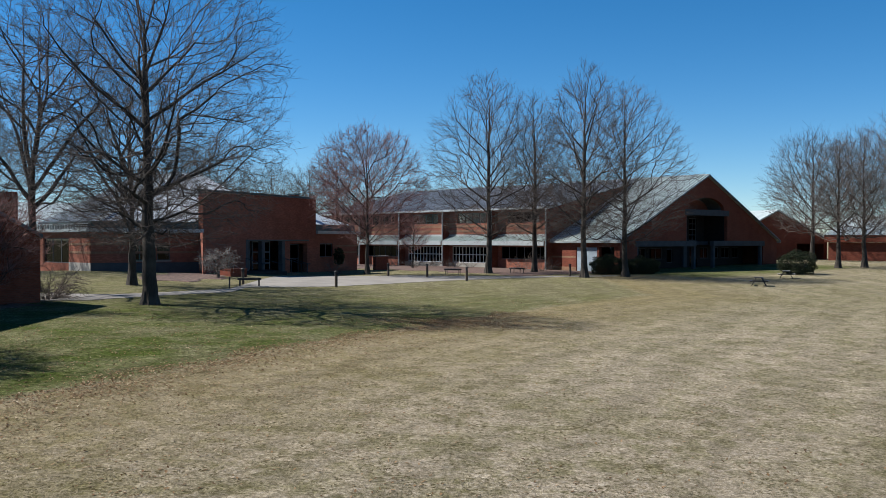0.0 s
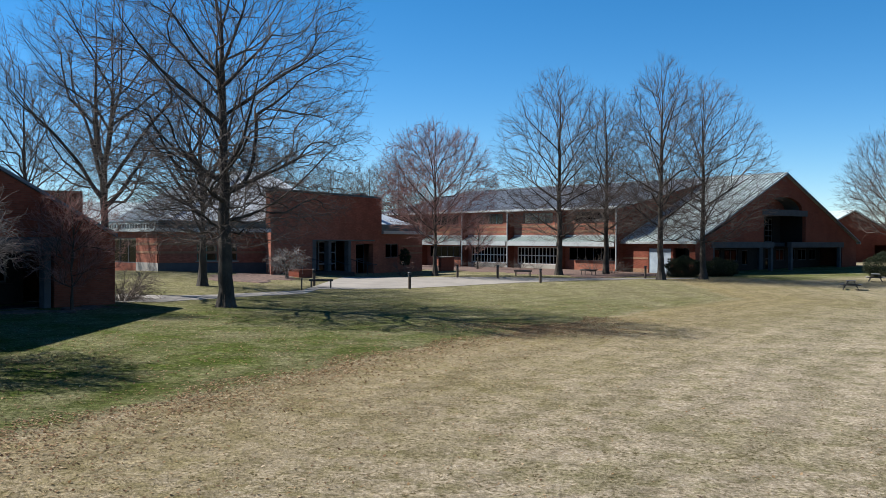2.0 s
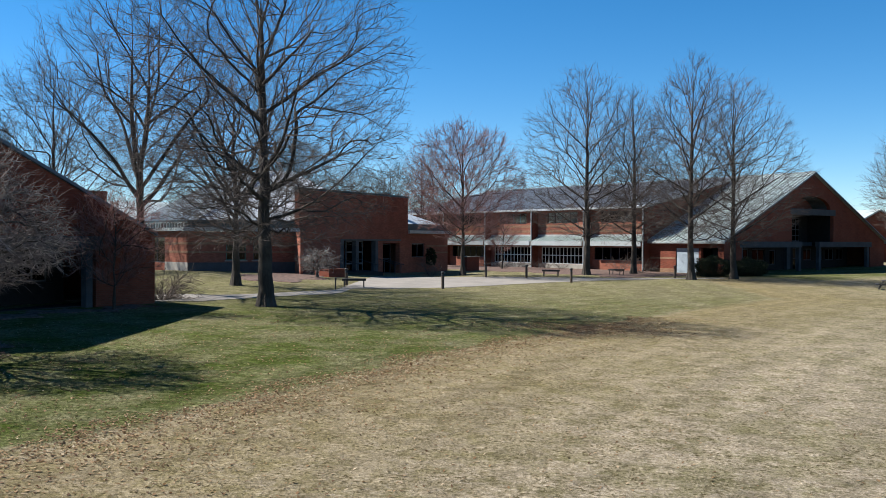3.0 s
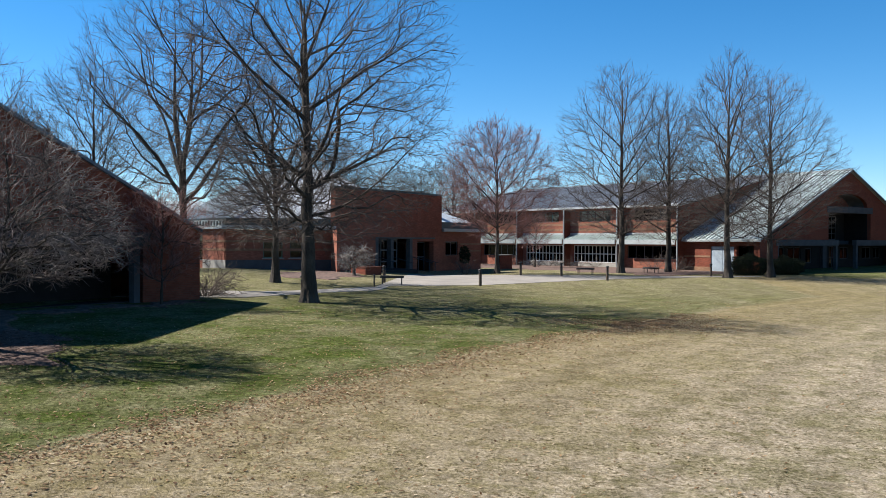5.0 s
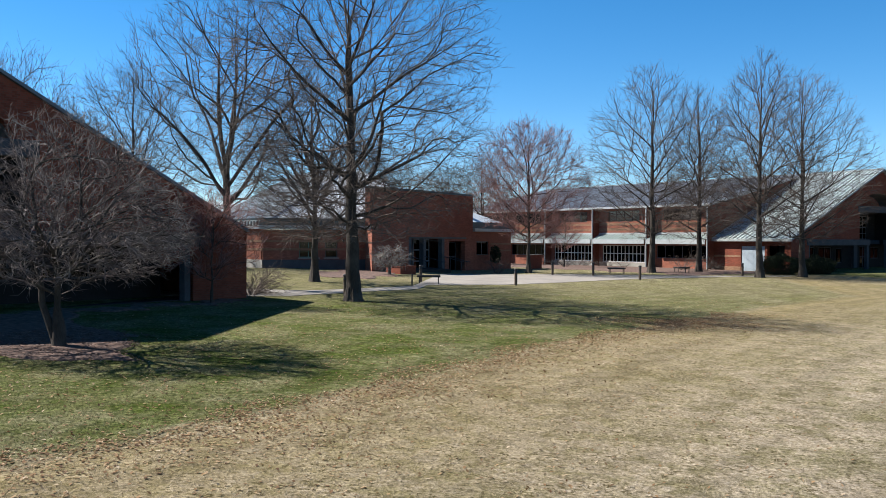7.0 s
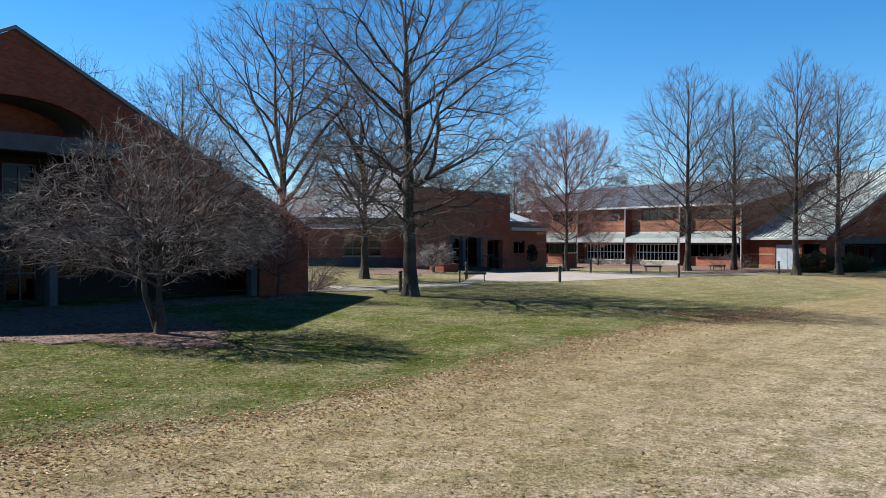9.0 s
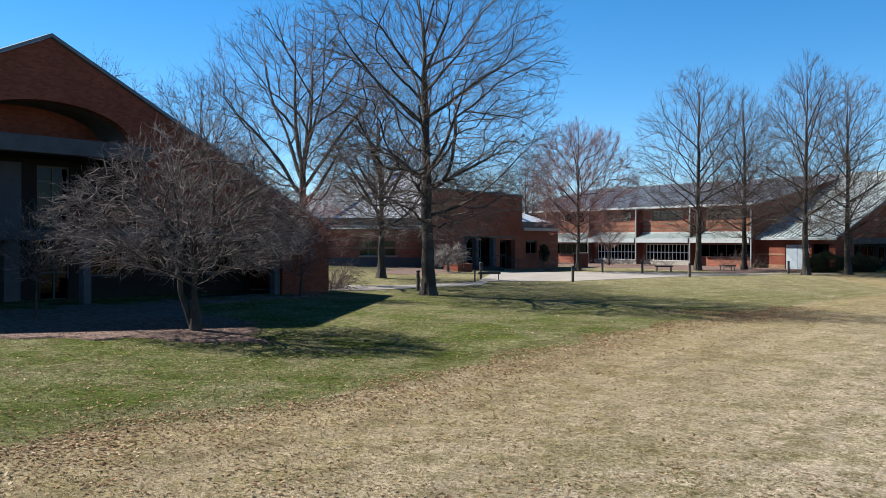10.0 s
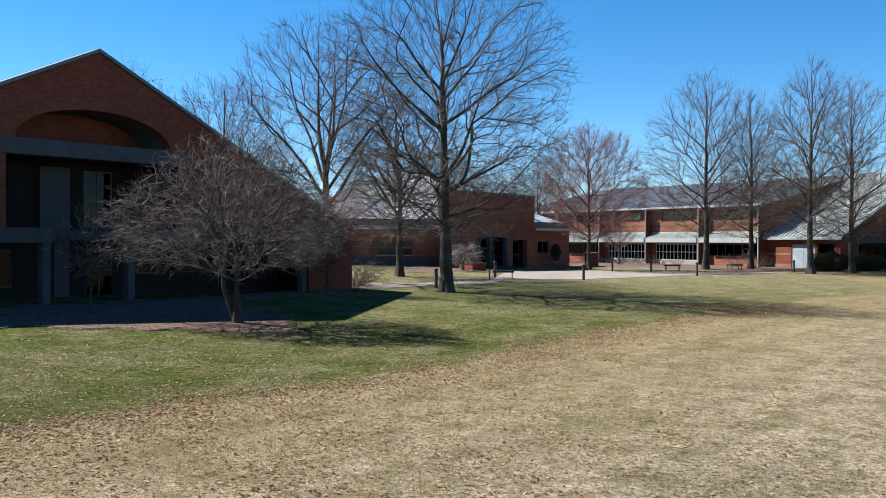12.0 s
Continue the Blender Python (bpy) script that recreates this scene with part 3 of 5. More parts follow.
        h = holes[2 * k]
        many = k in (1, 2)
        w = window(b, h[0], h[1], low, 2.95, 0.0, 12 if many else 6, 2 if many else 1, FRAME if many else FRAME_DARK, 0.085 if many else 0.05, 0.1)
        w.matrix_local = Matrix.Translation((-HALF + 0.1, 0, 0)) @ pose(0, 0, 0, 0, 0, 90) @ Matrix.Diagonal((1, -1, 1, 1))
        h = holes[2 * k + 1]
        w = window(b, h[0], h[1], h[2], h[3], 0.0, 4, 1, FRAME_DARK, 0.05, 0.1)
        w.matrix_local = Matrix.Translation((-HALF + 0.1, 0, 0)) @ pose(0, 0, 0, 0, 0, 90) @ Matrix.Diagonal((1, -1, 1, 1))
        if many:
            for pane in w.children:
                pane.data.materials[0] = GLASS_CLEAR
            boxes("blind", [(-HALF + 0.17, -HALF + 0.185, holes[2 * k][0], holes[2 * k][1], low, 2.95)], BLIND, b, "teal-green blind behind the ribbon window")
            boxes("plinth", [(-HALF - 0.03, -HALF - 0.003, a0, a1, base - 1, 1.18)], BLOCK, b, "pale block plinth under the windows")
    return b


hall_left()
hall_right()


# ---- entrance building: low wing, tower and small wing ----
def entrance():
    base = 0.75
    b = thing("entrance_building", site(-17.4, 66.2, 64), "red-brick entrance block with flat parapet and low hipped wing", "building")
    bm = bmesh.new()
    wall(bm, 0, 14.5, base - 1, 7.1, 0, 0.42, [(5.2, 9.8, base - 1, 3.55), (10.7, 13.2, base - 1, 3.3)])
    part("tower_front", bm, BRICK_LIGHTENED, b)
    boxes("coping", [(-0.05, 14.55, -0.06, 0.48, 7.1, 7.27)], ROOF_DARK, b, "dark metal coping")
    bm = bmesh.new()
    side_wall(bm, 0.43, 9, base - 1, 7.1, 14.08, 14.5)
    part("tower_side", bm, BRICK_LIGHTENED, b)
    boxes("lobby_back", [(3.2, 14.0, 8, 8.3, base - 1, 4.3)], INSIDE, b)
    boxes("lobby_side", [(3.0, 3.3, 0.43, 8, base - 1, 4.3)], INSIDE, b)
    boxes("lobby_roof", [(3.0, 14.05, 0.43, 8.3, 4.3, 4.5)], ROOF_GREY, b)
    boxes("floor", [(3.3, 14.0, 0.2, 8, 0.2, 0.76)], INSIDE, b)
    for x0, x1 in ((5.2, 7.0), (7.25, 9.6)):
        window(b, x0, x1, base + 0.05, 3.5, 1.2, 2, 3, ALU, 0.11, 0.1, "door")
    window(b, 10.7, 13.2, base + 0.05, 3.25, 0.9, 2, 2, FRAME_DARK, 0.08, 0.1)
    for x in (5.1, 7.12, 9.8):
        boxes("column", [(x - 0.19, x + 0.19, -0.02, 0.4, base - 1, 3.5)], SPLIT, b, "pale grey concrete column", 0.015)
    boxes("lintel", [(4.9, 13.4, -0.03, -0.004, 3.503, 3.62)], ROOF_DARK, b, "dark metal lintel over the doors", 0.005)
    bm = bmesh.new()
    box(bm, -0.1, 0.1, -2.5, 0.0, base - 1, 4.1)
    part("corner_pier", bm, BRICK_LIGHTENED, b, "sunlit brick return at the corner").matrix_local = pose(-0.1, 0.1, 0, 0, 0, -44)
    # small wing beyond
    bm = bmesh.new()
    wall(bm, 14.52, 21.4, base - 1, 4.12, 0.05, 0.4, [(15.2, 17.3, 2.1, 3.3)])
    part("wing_front", bm, BRICK_LIGHTENED, b)
    window(b, 15.2, 17.3, 2.1, 3.3, 0.15, 2, 1, FRAME_DARK, 0.06)
    bm = bmesh.new()
    side_wall(bm, 0.41, 10, base - 1, 4.12, 21.05, 21.4)
    part("wing_side", bm, BRICK_LIGHTENED, b)
    for z in (3.0, 2.4):
        boxes("brick_band", [(17.6, 21.42, 0.03, 0.048, z, z + 0.14)], BRICK_PALE, b)
    boxes("eaves_trim", [(14.52, 21.6, -0.2, 0.04, 4.14, 4.4), (21.42, 21.6, 0.04, 10, 4.14, 4.4)], TRIM, b, "white metal eaves edge")
    boxes("parapet", [(14.52, 21.3, 0.2, 0.5, 4.4, 4.95), (21.0, 21.3, 0.5, 10, 4.4, 4.95)], ROOF_DARK, b)
    bm = bmesh.new()
    v = [bm.verts.new(p) for p in ((14.4, 0.5, 4.95), (21.0, 0.5, 4.95), (21.0, 10, 4.95), (14.4, 10, 4.95), (14.4, 5.2, 6.9), (17.2, 5.2, 6.9))]
    for f in ((0, 1, 5, 4), (1, 2, 5), (2, 3, 4, 5), (0, 3, 2, 1), (0, 4, 3)):
        bm.faces.new([v[i] for i in f])
    part("wing_roof", bm, ROOF_WHITE, b, "white hipped metal roof")
    boxes("chimney", [(15.6, 16.3, 3.0, 3.7, 5.6, 7.6)], BRICK_LIGHTENED, b, "small red-brick chimney", 0.01)
    boxes("chimney_cap", [(15.53, 16.37, 2.93, 3.77, 7.603, 7.72)], ROOF_DARK, b)
    return b


def low_wing():
    base = 1.2
    b = thing("low_wing", site(-24.4, 63.3, 25), "low red-brick wing with pale bands and a big hipped metal roof", "building")
    bm = bmesh.new()
    wall(bm, 0, 7.6, base - 1.2, 4.1, 0, 0.35, [(2.55, 3.9, 2.12, 3.3), (4.4, 5.3, 2.12, 3.3)])
    part("front_wall", bm, BRICK_LIGHTENED, b)
    window(b, 2.55, 3.9, 2.12, 3.3, 0.1, 2, 1, GREENPANEL, 0.06)
    window(b, 4.4, 5.3, 2.12, 3.3, 0.1, 1, 1, FRAME_DARK, 0.06)
    for x0, x1 in ((2.45, 4.0), (4.3, 5.4)):
        boxes("sill", [(x0, x1, -0.07, 0.1, 2.04, 2.12)], BLOCK, b)
    turn = pose(0, 0, 0, 0, 0, 22)
    bm = bmesh.new()
    side_wall(bm, 0.2, 8.6, base - 1.2, 4.1, 0, 0.35, [(3.4, 7.6, 1.9, 3.7)])
    part("side_wall", bm, BRICK_LIGHTENED, b).matrix_local = turn
    for y, y1 in ((3.4, 7.6),):
        w = window(b, y, y1, 1.9, 3.7, 0.0, 3, 1, FRAME_DARK, 0.06)
        w.matrix_local = turn @ Matrix.Translation((0.1, 0, 0)) @ pose(0, 0, 0, 0, 0, 90) @ Matrix.Diagonal((1, -1, 1, 1))
    for z in (2.62, 3.2):
        boxes("brick_band", [(-0.018, 7.4, -0.018, -0.003, z, z + 0.16)], BRICK_PALE, b)
        boxes("brick_band", [(-0.018, -0.003, 0.02, 3.35, z, z + 0.16)], BRICK_PALE, b).matrix_local = turn
    # one plinth in two tones: the front's shade comes from a darker material
    boxes("plinth", [(-0.03, 7.4, -0.03, -0.004, base - 1.2, 1.98)], CONCRETE, b, "block plinth toned dark for the shaded front")
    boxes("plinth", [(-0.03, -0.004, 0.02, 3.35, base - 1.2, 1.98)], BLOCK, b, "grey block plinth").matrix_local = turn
    boxes("eaves_trim", [(-0.35, 7.6, -0.5, -0.02, 4.12, 4.38)], TRIM, b, "white metal eaves edge")
    boxes("eaves_trim", [(-0.24, -0.02, -0.2, 8.9, 4.13, 4.37)], TRIM, b, "white metal eaves edge").matrix_local = turn
    boxes("parapet", [(0.0, 7.6, 0.0, 0.3, 4.38, 4.9)], ROOF_DARK, b)
    boxes("parapet", [(0.0, 0.3, 0.05, 8.6, 4.37, 4.89)], ROOF_DARK, b).matrix_local = turn
    boxes("floor", [(0.4, 14, 0.4, 18, 0.2, 1.2)], INSIDE, b)
    boxes("back_wall", [(0.0, 12.0, 8.3, 8.58, base - 1.2, 4.1)], BRICK_LIGHTENED, b).matrix_local = turn
    # hipped roof
    e, s, top = 0.25, 0.62, 8.9
    run = (top - 4.9) / s
    bm = bmesh.new()
    r2 = 8.6
    back = turn @ Vector((0.25, 8.7, 4.9))
    ridge = Vector((e + run, e + run, top)) + turn.to_3x3() @ Vector((0, 6.6, 0))
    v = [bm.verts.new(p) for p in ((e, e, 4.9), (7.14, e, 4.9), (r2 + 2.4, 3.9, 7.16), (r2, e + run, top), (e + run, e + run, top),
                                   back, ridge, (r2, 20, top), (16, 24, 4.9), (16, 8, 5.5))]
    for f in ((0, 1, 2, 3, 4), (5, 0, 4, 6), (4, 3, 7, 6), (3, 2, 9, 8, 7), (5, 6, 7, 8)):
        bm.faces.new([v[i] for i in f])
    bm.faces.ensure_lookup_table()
    # side, top and back faces take the darker copy, shade set by material
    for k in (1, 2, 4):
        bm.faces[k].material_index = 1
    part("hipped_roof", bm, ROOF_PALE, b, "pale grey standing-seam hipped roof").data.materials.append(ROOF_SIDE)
    bm = bmesh.new()
    n = Vector((1, 1, s)).normalized()
    for k in (-0.14, 0.14):
        a, c = Vector((e + k, e - k, 4.97)), Vector((e + run + k, e + run - k, top + 0.07))
        hexa(bm, [a + Vector(d) for d in ((-.06, -.06, -.04), (.06, -.06, -.04), (.06, .06, -.04), (-.06, .06, -.04))] + [c + Vector(d) for d in ((-.06, -.06, .04), (.06, -.06, .04), (.06, .06, .04), (-.06, .06, .04))])
    part("hip_cap", bm, TRIM, b, "pale hip flashing")
    bm = bmesh.new()
    x = e + 0.3
    while x < 6.9:
        r = min(run, x - e)
        hexa(bm, [(x - .03, e, 4.9), (x + .03, e, 4.9), (x + .03, e + r, 4.9 + r * s), (x - .03, e + r, 4.9 + r * s), (x - .03, e, 4.94), (x + .03, e, 4.94), (x + .03, e + r, 4.94 + r * s), (x - .03, e + r, 4.94 + r * s)])
        x += 0.5
    part("seam", bm, ROOF_PALE, b, kind="stuff")
    # comb of snow guards along the side eave
    rows = [(-0.2, -0.14, 0.2 + 0.42 * k, 0.3 + 0.42 * k, 4.38, 4.72) for k in range(21)] + [(-0.19, -0.15, 0.1, 8.8, 4.68, 4.74)]
    boxes("snow_guard", rows, TRIM, b, "pale metal snow guard along the eave").matrix_local = turn
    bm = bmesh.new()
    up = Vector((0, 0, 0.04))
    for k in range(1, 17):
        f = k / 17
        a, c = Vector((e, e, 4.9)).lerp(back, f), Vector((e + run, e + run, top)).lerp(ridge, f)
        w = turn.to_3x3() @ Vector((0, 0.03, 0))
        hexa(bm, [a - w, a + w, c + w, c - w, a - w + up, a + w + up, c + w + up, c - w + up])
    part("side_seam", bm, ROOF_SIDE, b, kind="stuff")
    return b


entrance()
low_wing()


def far_hall():
    b = thing("far_hall", site(43, 118, 14), "distant red-brick gabled hall in shade", "building")
    top = lambda x: 7.6 - 0.5 * abs(x) - 0.1
    bm = bmesh.new()
    wall(bm, -7.5, 7.5, 0, top, 0, 0.35, [(3.0, 7.0, 0.5, 3.2)], [0.0])
    part("front_wall", bm, BRICK, b)
    boxes("back_wall", [(-7.5, 7.5, 8, 8.3, 0, 3.6)], BRICK, b)
    boxes("side_wall", [(-7.5, -7.2, 0.36, 8, 0, 3.6)], BRICK, b)
    boxes("side_wall", [(7.2, 7.5, 0.36, 8, 0, 3.6)], BRICK, b)
    for s in (-1, 1):
        bm = bmesh.new()
        slab(bm, s * 7.9, 7.6 - 0.5 * 7.9, 0, 7.6, -0.4, 20, 0.18)
        if s > 0:
            bmesh.ops.reverse_faces(bm, faces=bm.faces[:])
        part("roof_slope", bm, ROOF, b)
    b = thing("far_wing", site(48.0, 114, -36), "distant low red-brick wing in sun with metal roof", "building")
    boxes("wall", [(0, 34, 0, 0.35, 0, 3.4)], BRICK, b)
    boxes("end_wall", [(0, 0.35, 0.36, 10, 0, 3.4)], BRICK, b)
    boxes("eaves", [(-0.4, 34, -0.5, 0.0, 3.42, 4.3)], BRICK, b)
    bm = bmesh.new()
    hexa(bm, [(-0.5, -0.6, 4.3), (34, -0.6, 4.3), (34, 10, 4.3), (-0.5, 10, 4.3), (1.5, 5, 6.8), (34, 5, 6.8), (34, 5.6, 6.8), (1.5, 5.6, 6.8)])
    part("roof", bm, ROOF, b)


far_hall()


# ---- bare trees ----
def tubes(name, paths, material, more=()):
    """One mesh of tapered tubes from (points, radii, sides), and from arrays of many alike."""
    groups = {}
    for pts, rad, sides in paths:
        groups.setdefault((len(pts), sides), []).append((pts, rad))
    V, F, off = [], [], 0
    batches = [(np.array([r[0] for r in rows], float), np.array([r[1] for r in rows], float), s) for (_, s), rows in groups.items()]
    for P, Rr, s in batches + list(more):
        rows, n = P, P.shape[1]
        d = np.gradient(P, axis=1)
        d /= np.linalg.norm(d, axis=2, keepdims=True) + 1e-9
        ref = np.where(np.abs(d[:, :1, 2:3]) < 0.8, [[[0, 0, 1.0]]], [[[1.0, 0, 0]]])
        a = np.cross(d, np.broadcast_to(ref, d.shape))
        a /= np.linalg.norm(a, axis=2, keepdims=True) + 1e-9
        c = np.cross(d, a)
        th = np.arange(s) * 2 * np.pi / s
        ring = P[:, :, None] + Rr[:, :, None, None] * (a[:, :, None] * np.cos(th)[:, None] + c[:, :, None] * np.sin(th)[:, None])
        V.append(ring.reshape(-1, 3))
        idx = off + np.arange(len(rows) * n * s).reshape(len(rows), n, s)
        nx = np.roll(idx, -1, axis=2)
        F.append(np.stack([idx[:, :-1], idx[:, 1:], nx[:, 1:], nx[:, :-1]], -1).reshape(-1, 4))
        off += len(rows) * n * s
    V, F = np.concatenate(V), np.concatenate(F)
    me = bpy.data.meshes.new(name)
    me.vertices.add(len(V))
    me.vertices.foreach_set("co", V.ravel())
    me.loops.add(F.size)
    me.loops.foreach_set("vertex_index", F.ravel().astype(np.int32))
    me.polygons.add(len(F))
    me.polygons.foreach_set("loop_start", np.arange(0, F.size, 4, dtype=np.int32))
    me.polygons.foreach_set("use_smooth", np.ones(len(F), bool))
    me.update(calc_edges=True)
    me.materials.append(material)
    return me


def unit(x, y, z):
    n = math.sqrt(x * x + y * y + z * z) or 1.0
    return x / n, y / n, z / n


def limb(out, rnd, p, d, length, r, level, S):
    """Grow one branch and what springs from it. S holds a row per level: segments, wobble, lift, children per metre, child length, child angle."""
    segs, wob, lift, rate, ratio, angle = S["levels"][level]
    step = length / segs
    pts, dirs = [p], []
    for i in range(segs):
        d = unit(d[0] + rnd.gauss(0, wob), d[1] + rnd.gauss(0, wob), d[2] + rnd.gauss(0, wob) + lift)
        p = (p[0] + d[0] * step, p[1] + d[1] * step, p[2] + d[2] * step)
        pts.append(p)
        dirs.append(d)
    tip = S["tip"]
    radii = [max(tip, r * (1 - 0.82 * i / segs)) for i in range(segs + 1)]
    out[0 if level == 0 else 1].append((pts, radii, 6 if level == 0 else 4 if level == 1 else 3))
    if level + 1 >= len(S["levels"]):
        return
    n = max(1, int(length * rate + rnd.random()))
    for j in range(n):
        s = 0.16 + 0.84 * (j + rnd.random()) / n
        k = min(segs - 1, int(s * segs))
        f = s * segs - k
        q = tuple(pts[k][c] + (pts[k + 1][c] - pts[k][c]) * f for c in range(3))
        e = dirs[k]
        h = unit(*(rnd.gauss(0, 1) for _ in range(3)))
        dot = sum(h[c] * e[c] for c in range(3))
        side = unit(*(h[c] - dot * e[c] for c in range(3)))
        ang = radians(angle * rnd.uniform(0.65, 1.3))
        cd = unit(*(e[c] * math.cos(ang) + side[c] * math.sin(ang) for c in range(3)))
        L = length * ratio * (1.08 - 0.6 * s) * rnd.uniform(0.6, 1.25)
        if L > S["least"]:
            limb(out, rnd, q, cd, L, max(tip, min(r * 0.5, radii[k] * 0.5)), level + 1, S)


def egg(z, zb, H, R, mid, top, low):
    """Radius of the crown's outline at height z: widest at the share mid of its height, with squareness top and low."""
    zc = zb + (H - zb) * mid
    t = np.where(z > zc, (z - zc) / (H - zc), (zc - z) / (zc - zb))
    p = np.where(z > zc, top, low)
    return R * np.clip(1 - np.clip(t, 0, 1) ** p, 0, 1) ** (1 / p)


def tree_meshes(seed, H, zb, R, girth, count, angles, mid=0.4, top=2.0, low=1.8, leader=0.95, first=None, fill=1500, step=0.4, lift=0.12, wobble=0.05,
                tip=0.007, twigs=2, twig_long=0.6, twig_r=0.0055, fine=2, rind=BARK, twig=TWIG, drop=0.0, up=0.2, bare=0.35, keen=1.2, tangle=0.1, skirt=0, flare=1.0, stout=1.05, span=(0.62, 0.92), taper=0.62, bits=2):
    """Trunk, limbs and crown of a leafless tree of height H with its base at the origin. Limbs leave the leader, then finer and finer
    branches fork towards points spread through the crown's outline, and thin as the pipes of a tree do."""
    r = np.random.default_rng(seed)
    first = zb + 0.3 if first is None else first
    size = fill * 9 + 4000
    pos, way, par = np.zeros((size, 3)), np.zeros((size, 3)), np.full(size, -1)
    n = 0

    def chain(start, pts):
        nonlocal n
        last = start
        for q in pts:
            d = q - pos[last] if last >= 0 else np.array([0, 0, 1.0])
            pos[n], way[n], par[n] = q, d / (np.linalg.norm(d) + 1e-9), last
            last = n
            n += 1
        return last

    lump = r.random(4) * 6.28

    def outline(p):
        az = np.arctan2(p[..., 1], p[..., 0])
        z = p[..., 2]
        return egg(z, zb, H, R, mid, top, low) * (1 + 0.10 * np.sin(2 * az + lump[0] + 0.2 * z) + 0.08 * np.sin(3 * az + lump[1] - 0.35 * z) + 0.05 * np.sin(5 * az + lump[2] + 0.6 * z))

    def drift(p):
        """The way in which branches run at p: outwards low in the crown, upwards in its middle and top."""
        rad = np.hypot(p[:, 0], p[:, 1]) + 1e-6
        share = np.clip((p[:, 2] - zb) / (H - zb), 0, 1)
        a = np.radians(angles[0] + 8 + (angles[1] + 16 - angles[0]) * share ** 1.1) * np.clip(0.25 + 1.1 * rad / R, 0.25, 1.15)
        return np.stack([p[:, 0] / rad * np.sin(a), p[:, 1] / rad * np.sin(a), np.cos(a)], -1)

    # leader
    k = int(H * leader / step)
    sway = np.cumsum(r.normal(0, 0.022, (k + 1, 2)), 0)
    sway -= sway[0]
    stem = [np.array([sway[i, 0], sway[i, 1], H * leader * i / k]) for i in range(k + 1)]
    chain(-1, stem)
    trunk_n = n
    # main limbs
    az = r.random() * 6.28
    for j in range(count):
        f = (j + 0.7 * r.random()) / count
        h = first + (H * leader * 0.93 - first) * f
        i = min(k - 1, int(h / (H * leader) * k))
        az += 2.4 + r.normal(0, 0.25)
        a = radians(angles[1] + (angles[0] - angles[1]) * (1 - f) ** 0.8 + r.normal(0, 5))
        d = np.array([math.cos(az) * math.sin(a), math.sin(az) * math.sin(a), math.cos(a)])
        q, pts = stem[i], []
        far = r.uniform(*span)
        for _ in range(60):
            d = d + r.normal(0, wobble, 3) + np.array([0, 0, lift * step])
            d /= np.linalg.norm(d)
            q = q + d * step
            if math.hypot(q[0], q[1]) > far * outline(q) or q[2] > H * 0.97:
                break
            pts.append(q)
        if len(pts) > 1:
            chain(i, pts)
    limb_n = n
    # points that the finer branches reach for
    cand = np.stack([r.uniform(-R * 1.2, R * 1.2, fill * 12), r.uniform(-R * 1.2, R * 1.2, fill * 12), r.uniform(zb, H, fill * 12)], -1)
    rad = np.hypot(cand[:, 0], cand[:, 1]) / np.maximum(outline(cand), 0.01)
    cand = cand[(rad < 1) & (r.random(len(cand)) < bare + (1 - bare) * rad ** keen)][:fill]
    hang = np.stack([r.normal(0, R * 0.3, skirt), r.normal(0, R * 0.3, skirt), r.uniform(zb * 0.9, zb + (H - zb) * 0.3, skirt)], -1)
    cand = np.concatenate([cand, hang])
    near = np.array([np.min(np.sum((pos[:n] - c) ** 2, 1)) for c in cand])
    flow = drift(cand)
    flow[len(cand) - skirt:, 2] = -0.25
    flow = flow + r.normal(0, tangle, cand.shape)
    flow /= np.linalg.norm(flow, axis=1)[:, None]
    for k2 in np.argsort(np.sqrt(near) + r.normal(0, 0.2, len(cand))):
        a, f = cand[k2], flow[k2]
        v = a - pos[:n]
        dist = np.linalg.norm(v, axis=1) + 1e-6
        along, turn = v @ f / dist, np.sum(v * way[:n], 1) / dist
        turn[:trunk_n] = 0.8
        cost = dist * (1 + 3.0 * (1 - along) + 1.2 * (1 - turn)) + np.where((along < 0.45) | (turn < 0.3), 40.0, 0.0)
        cost[:trunk_n] *= 1.4
        cost[:trunk_n][pos[:trunk_n, 2] < first * 0.8] = 900.0
        i = int(np.argmin(cost))
        L = dist[i]
        if n + L / step + 3 > size:
            break
        c = (pos[i] + way[i] * L * 0.35 + a - f * L * 0.4) / 2 - np.array([0, 0, drop * L])
        m = max(1, int(round(L / step)))
        pts = []
        for s in range(1, m + 1):
            t = s / m
            q = pos[i] * (1 - t) ** 2 + c * 2 * t * (1 - t) + a * t * t
            pts.append(q + (r.normal(0, wobble * step * 0.7, 3) if s < m else 0))
        chain(i, pts)
    # girth by the branches that each piece carries
    load = np.zeros(n)
    kids = np.zeros(n, int)
    for i in range(n - 1, 0, -1):
        load[i] += 1.0 if kids[i] == 0 else 0.12
        load[par[i]] += load[i]
        kids[par[i]] += 1
    e = math.log(load[0]) / math.log(girth / tip)
    rr = np.minimum(tip * np.maximum(load, 1.0) ** (1 / (e * stout)), girth * 0.48)
    heir = np.full(n, -1)
    for i in range(n - 1, 0, -1):
        p = par[i]
        if heir[p] < 0 or rr[i] > rr[heir[p]]:
            heir[p] = i
    for i in range(trunk_n - 1):
        heir[i] = i + 1
    rr[:trunk_n] = np.maximum(rr[:trunk_n], girth * (1 - np.linspace(0, 1, trunk_n) ** taper * 0.97))
    limbs, thin = [], []
    for i in range(1, n):
        p = par[i]
        if i < trunk_n or heir[p] == i:
            continue
        pts, rads, q = [pos[p]], [min(rr[i], rr[p] * 0.75)], i
        while q >= 0:
            pts.append(pos[q])
            rads.append(rr[q])
            q = heir[q]
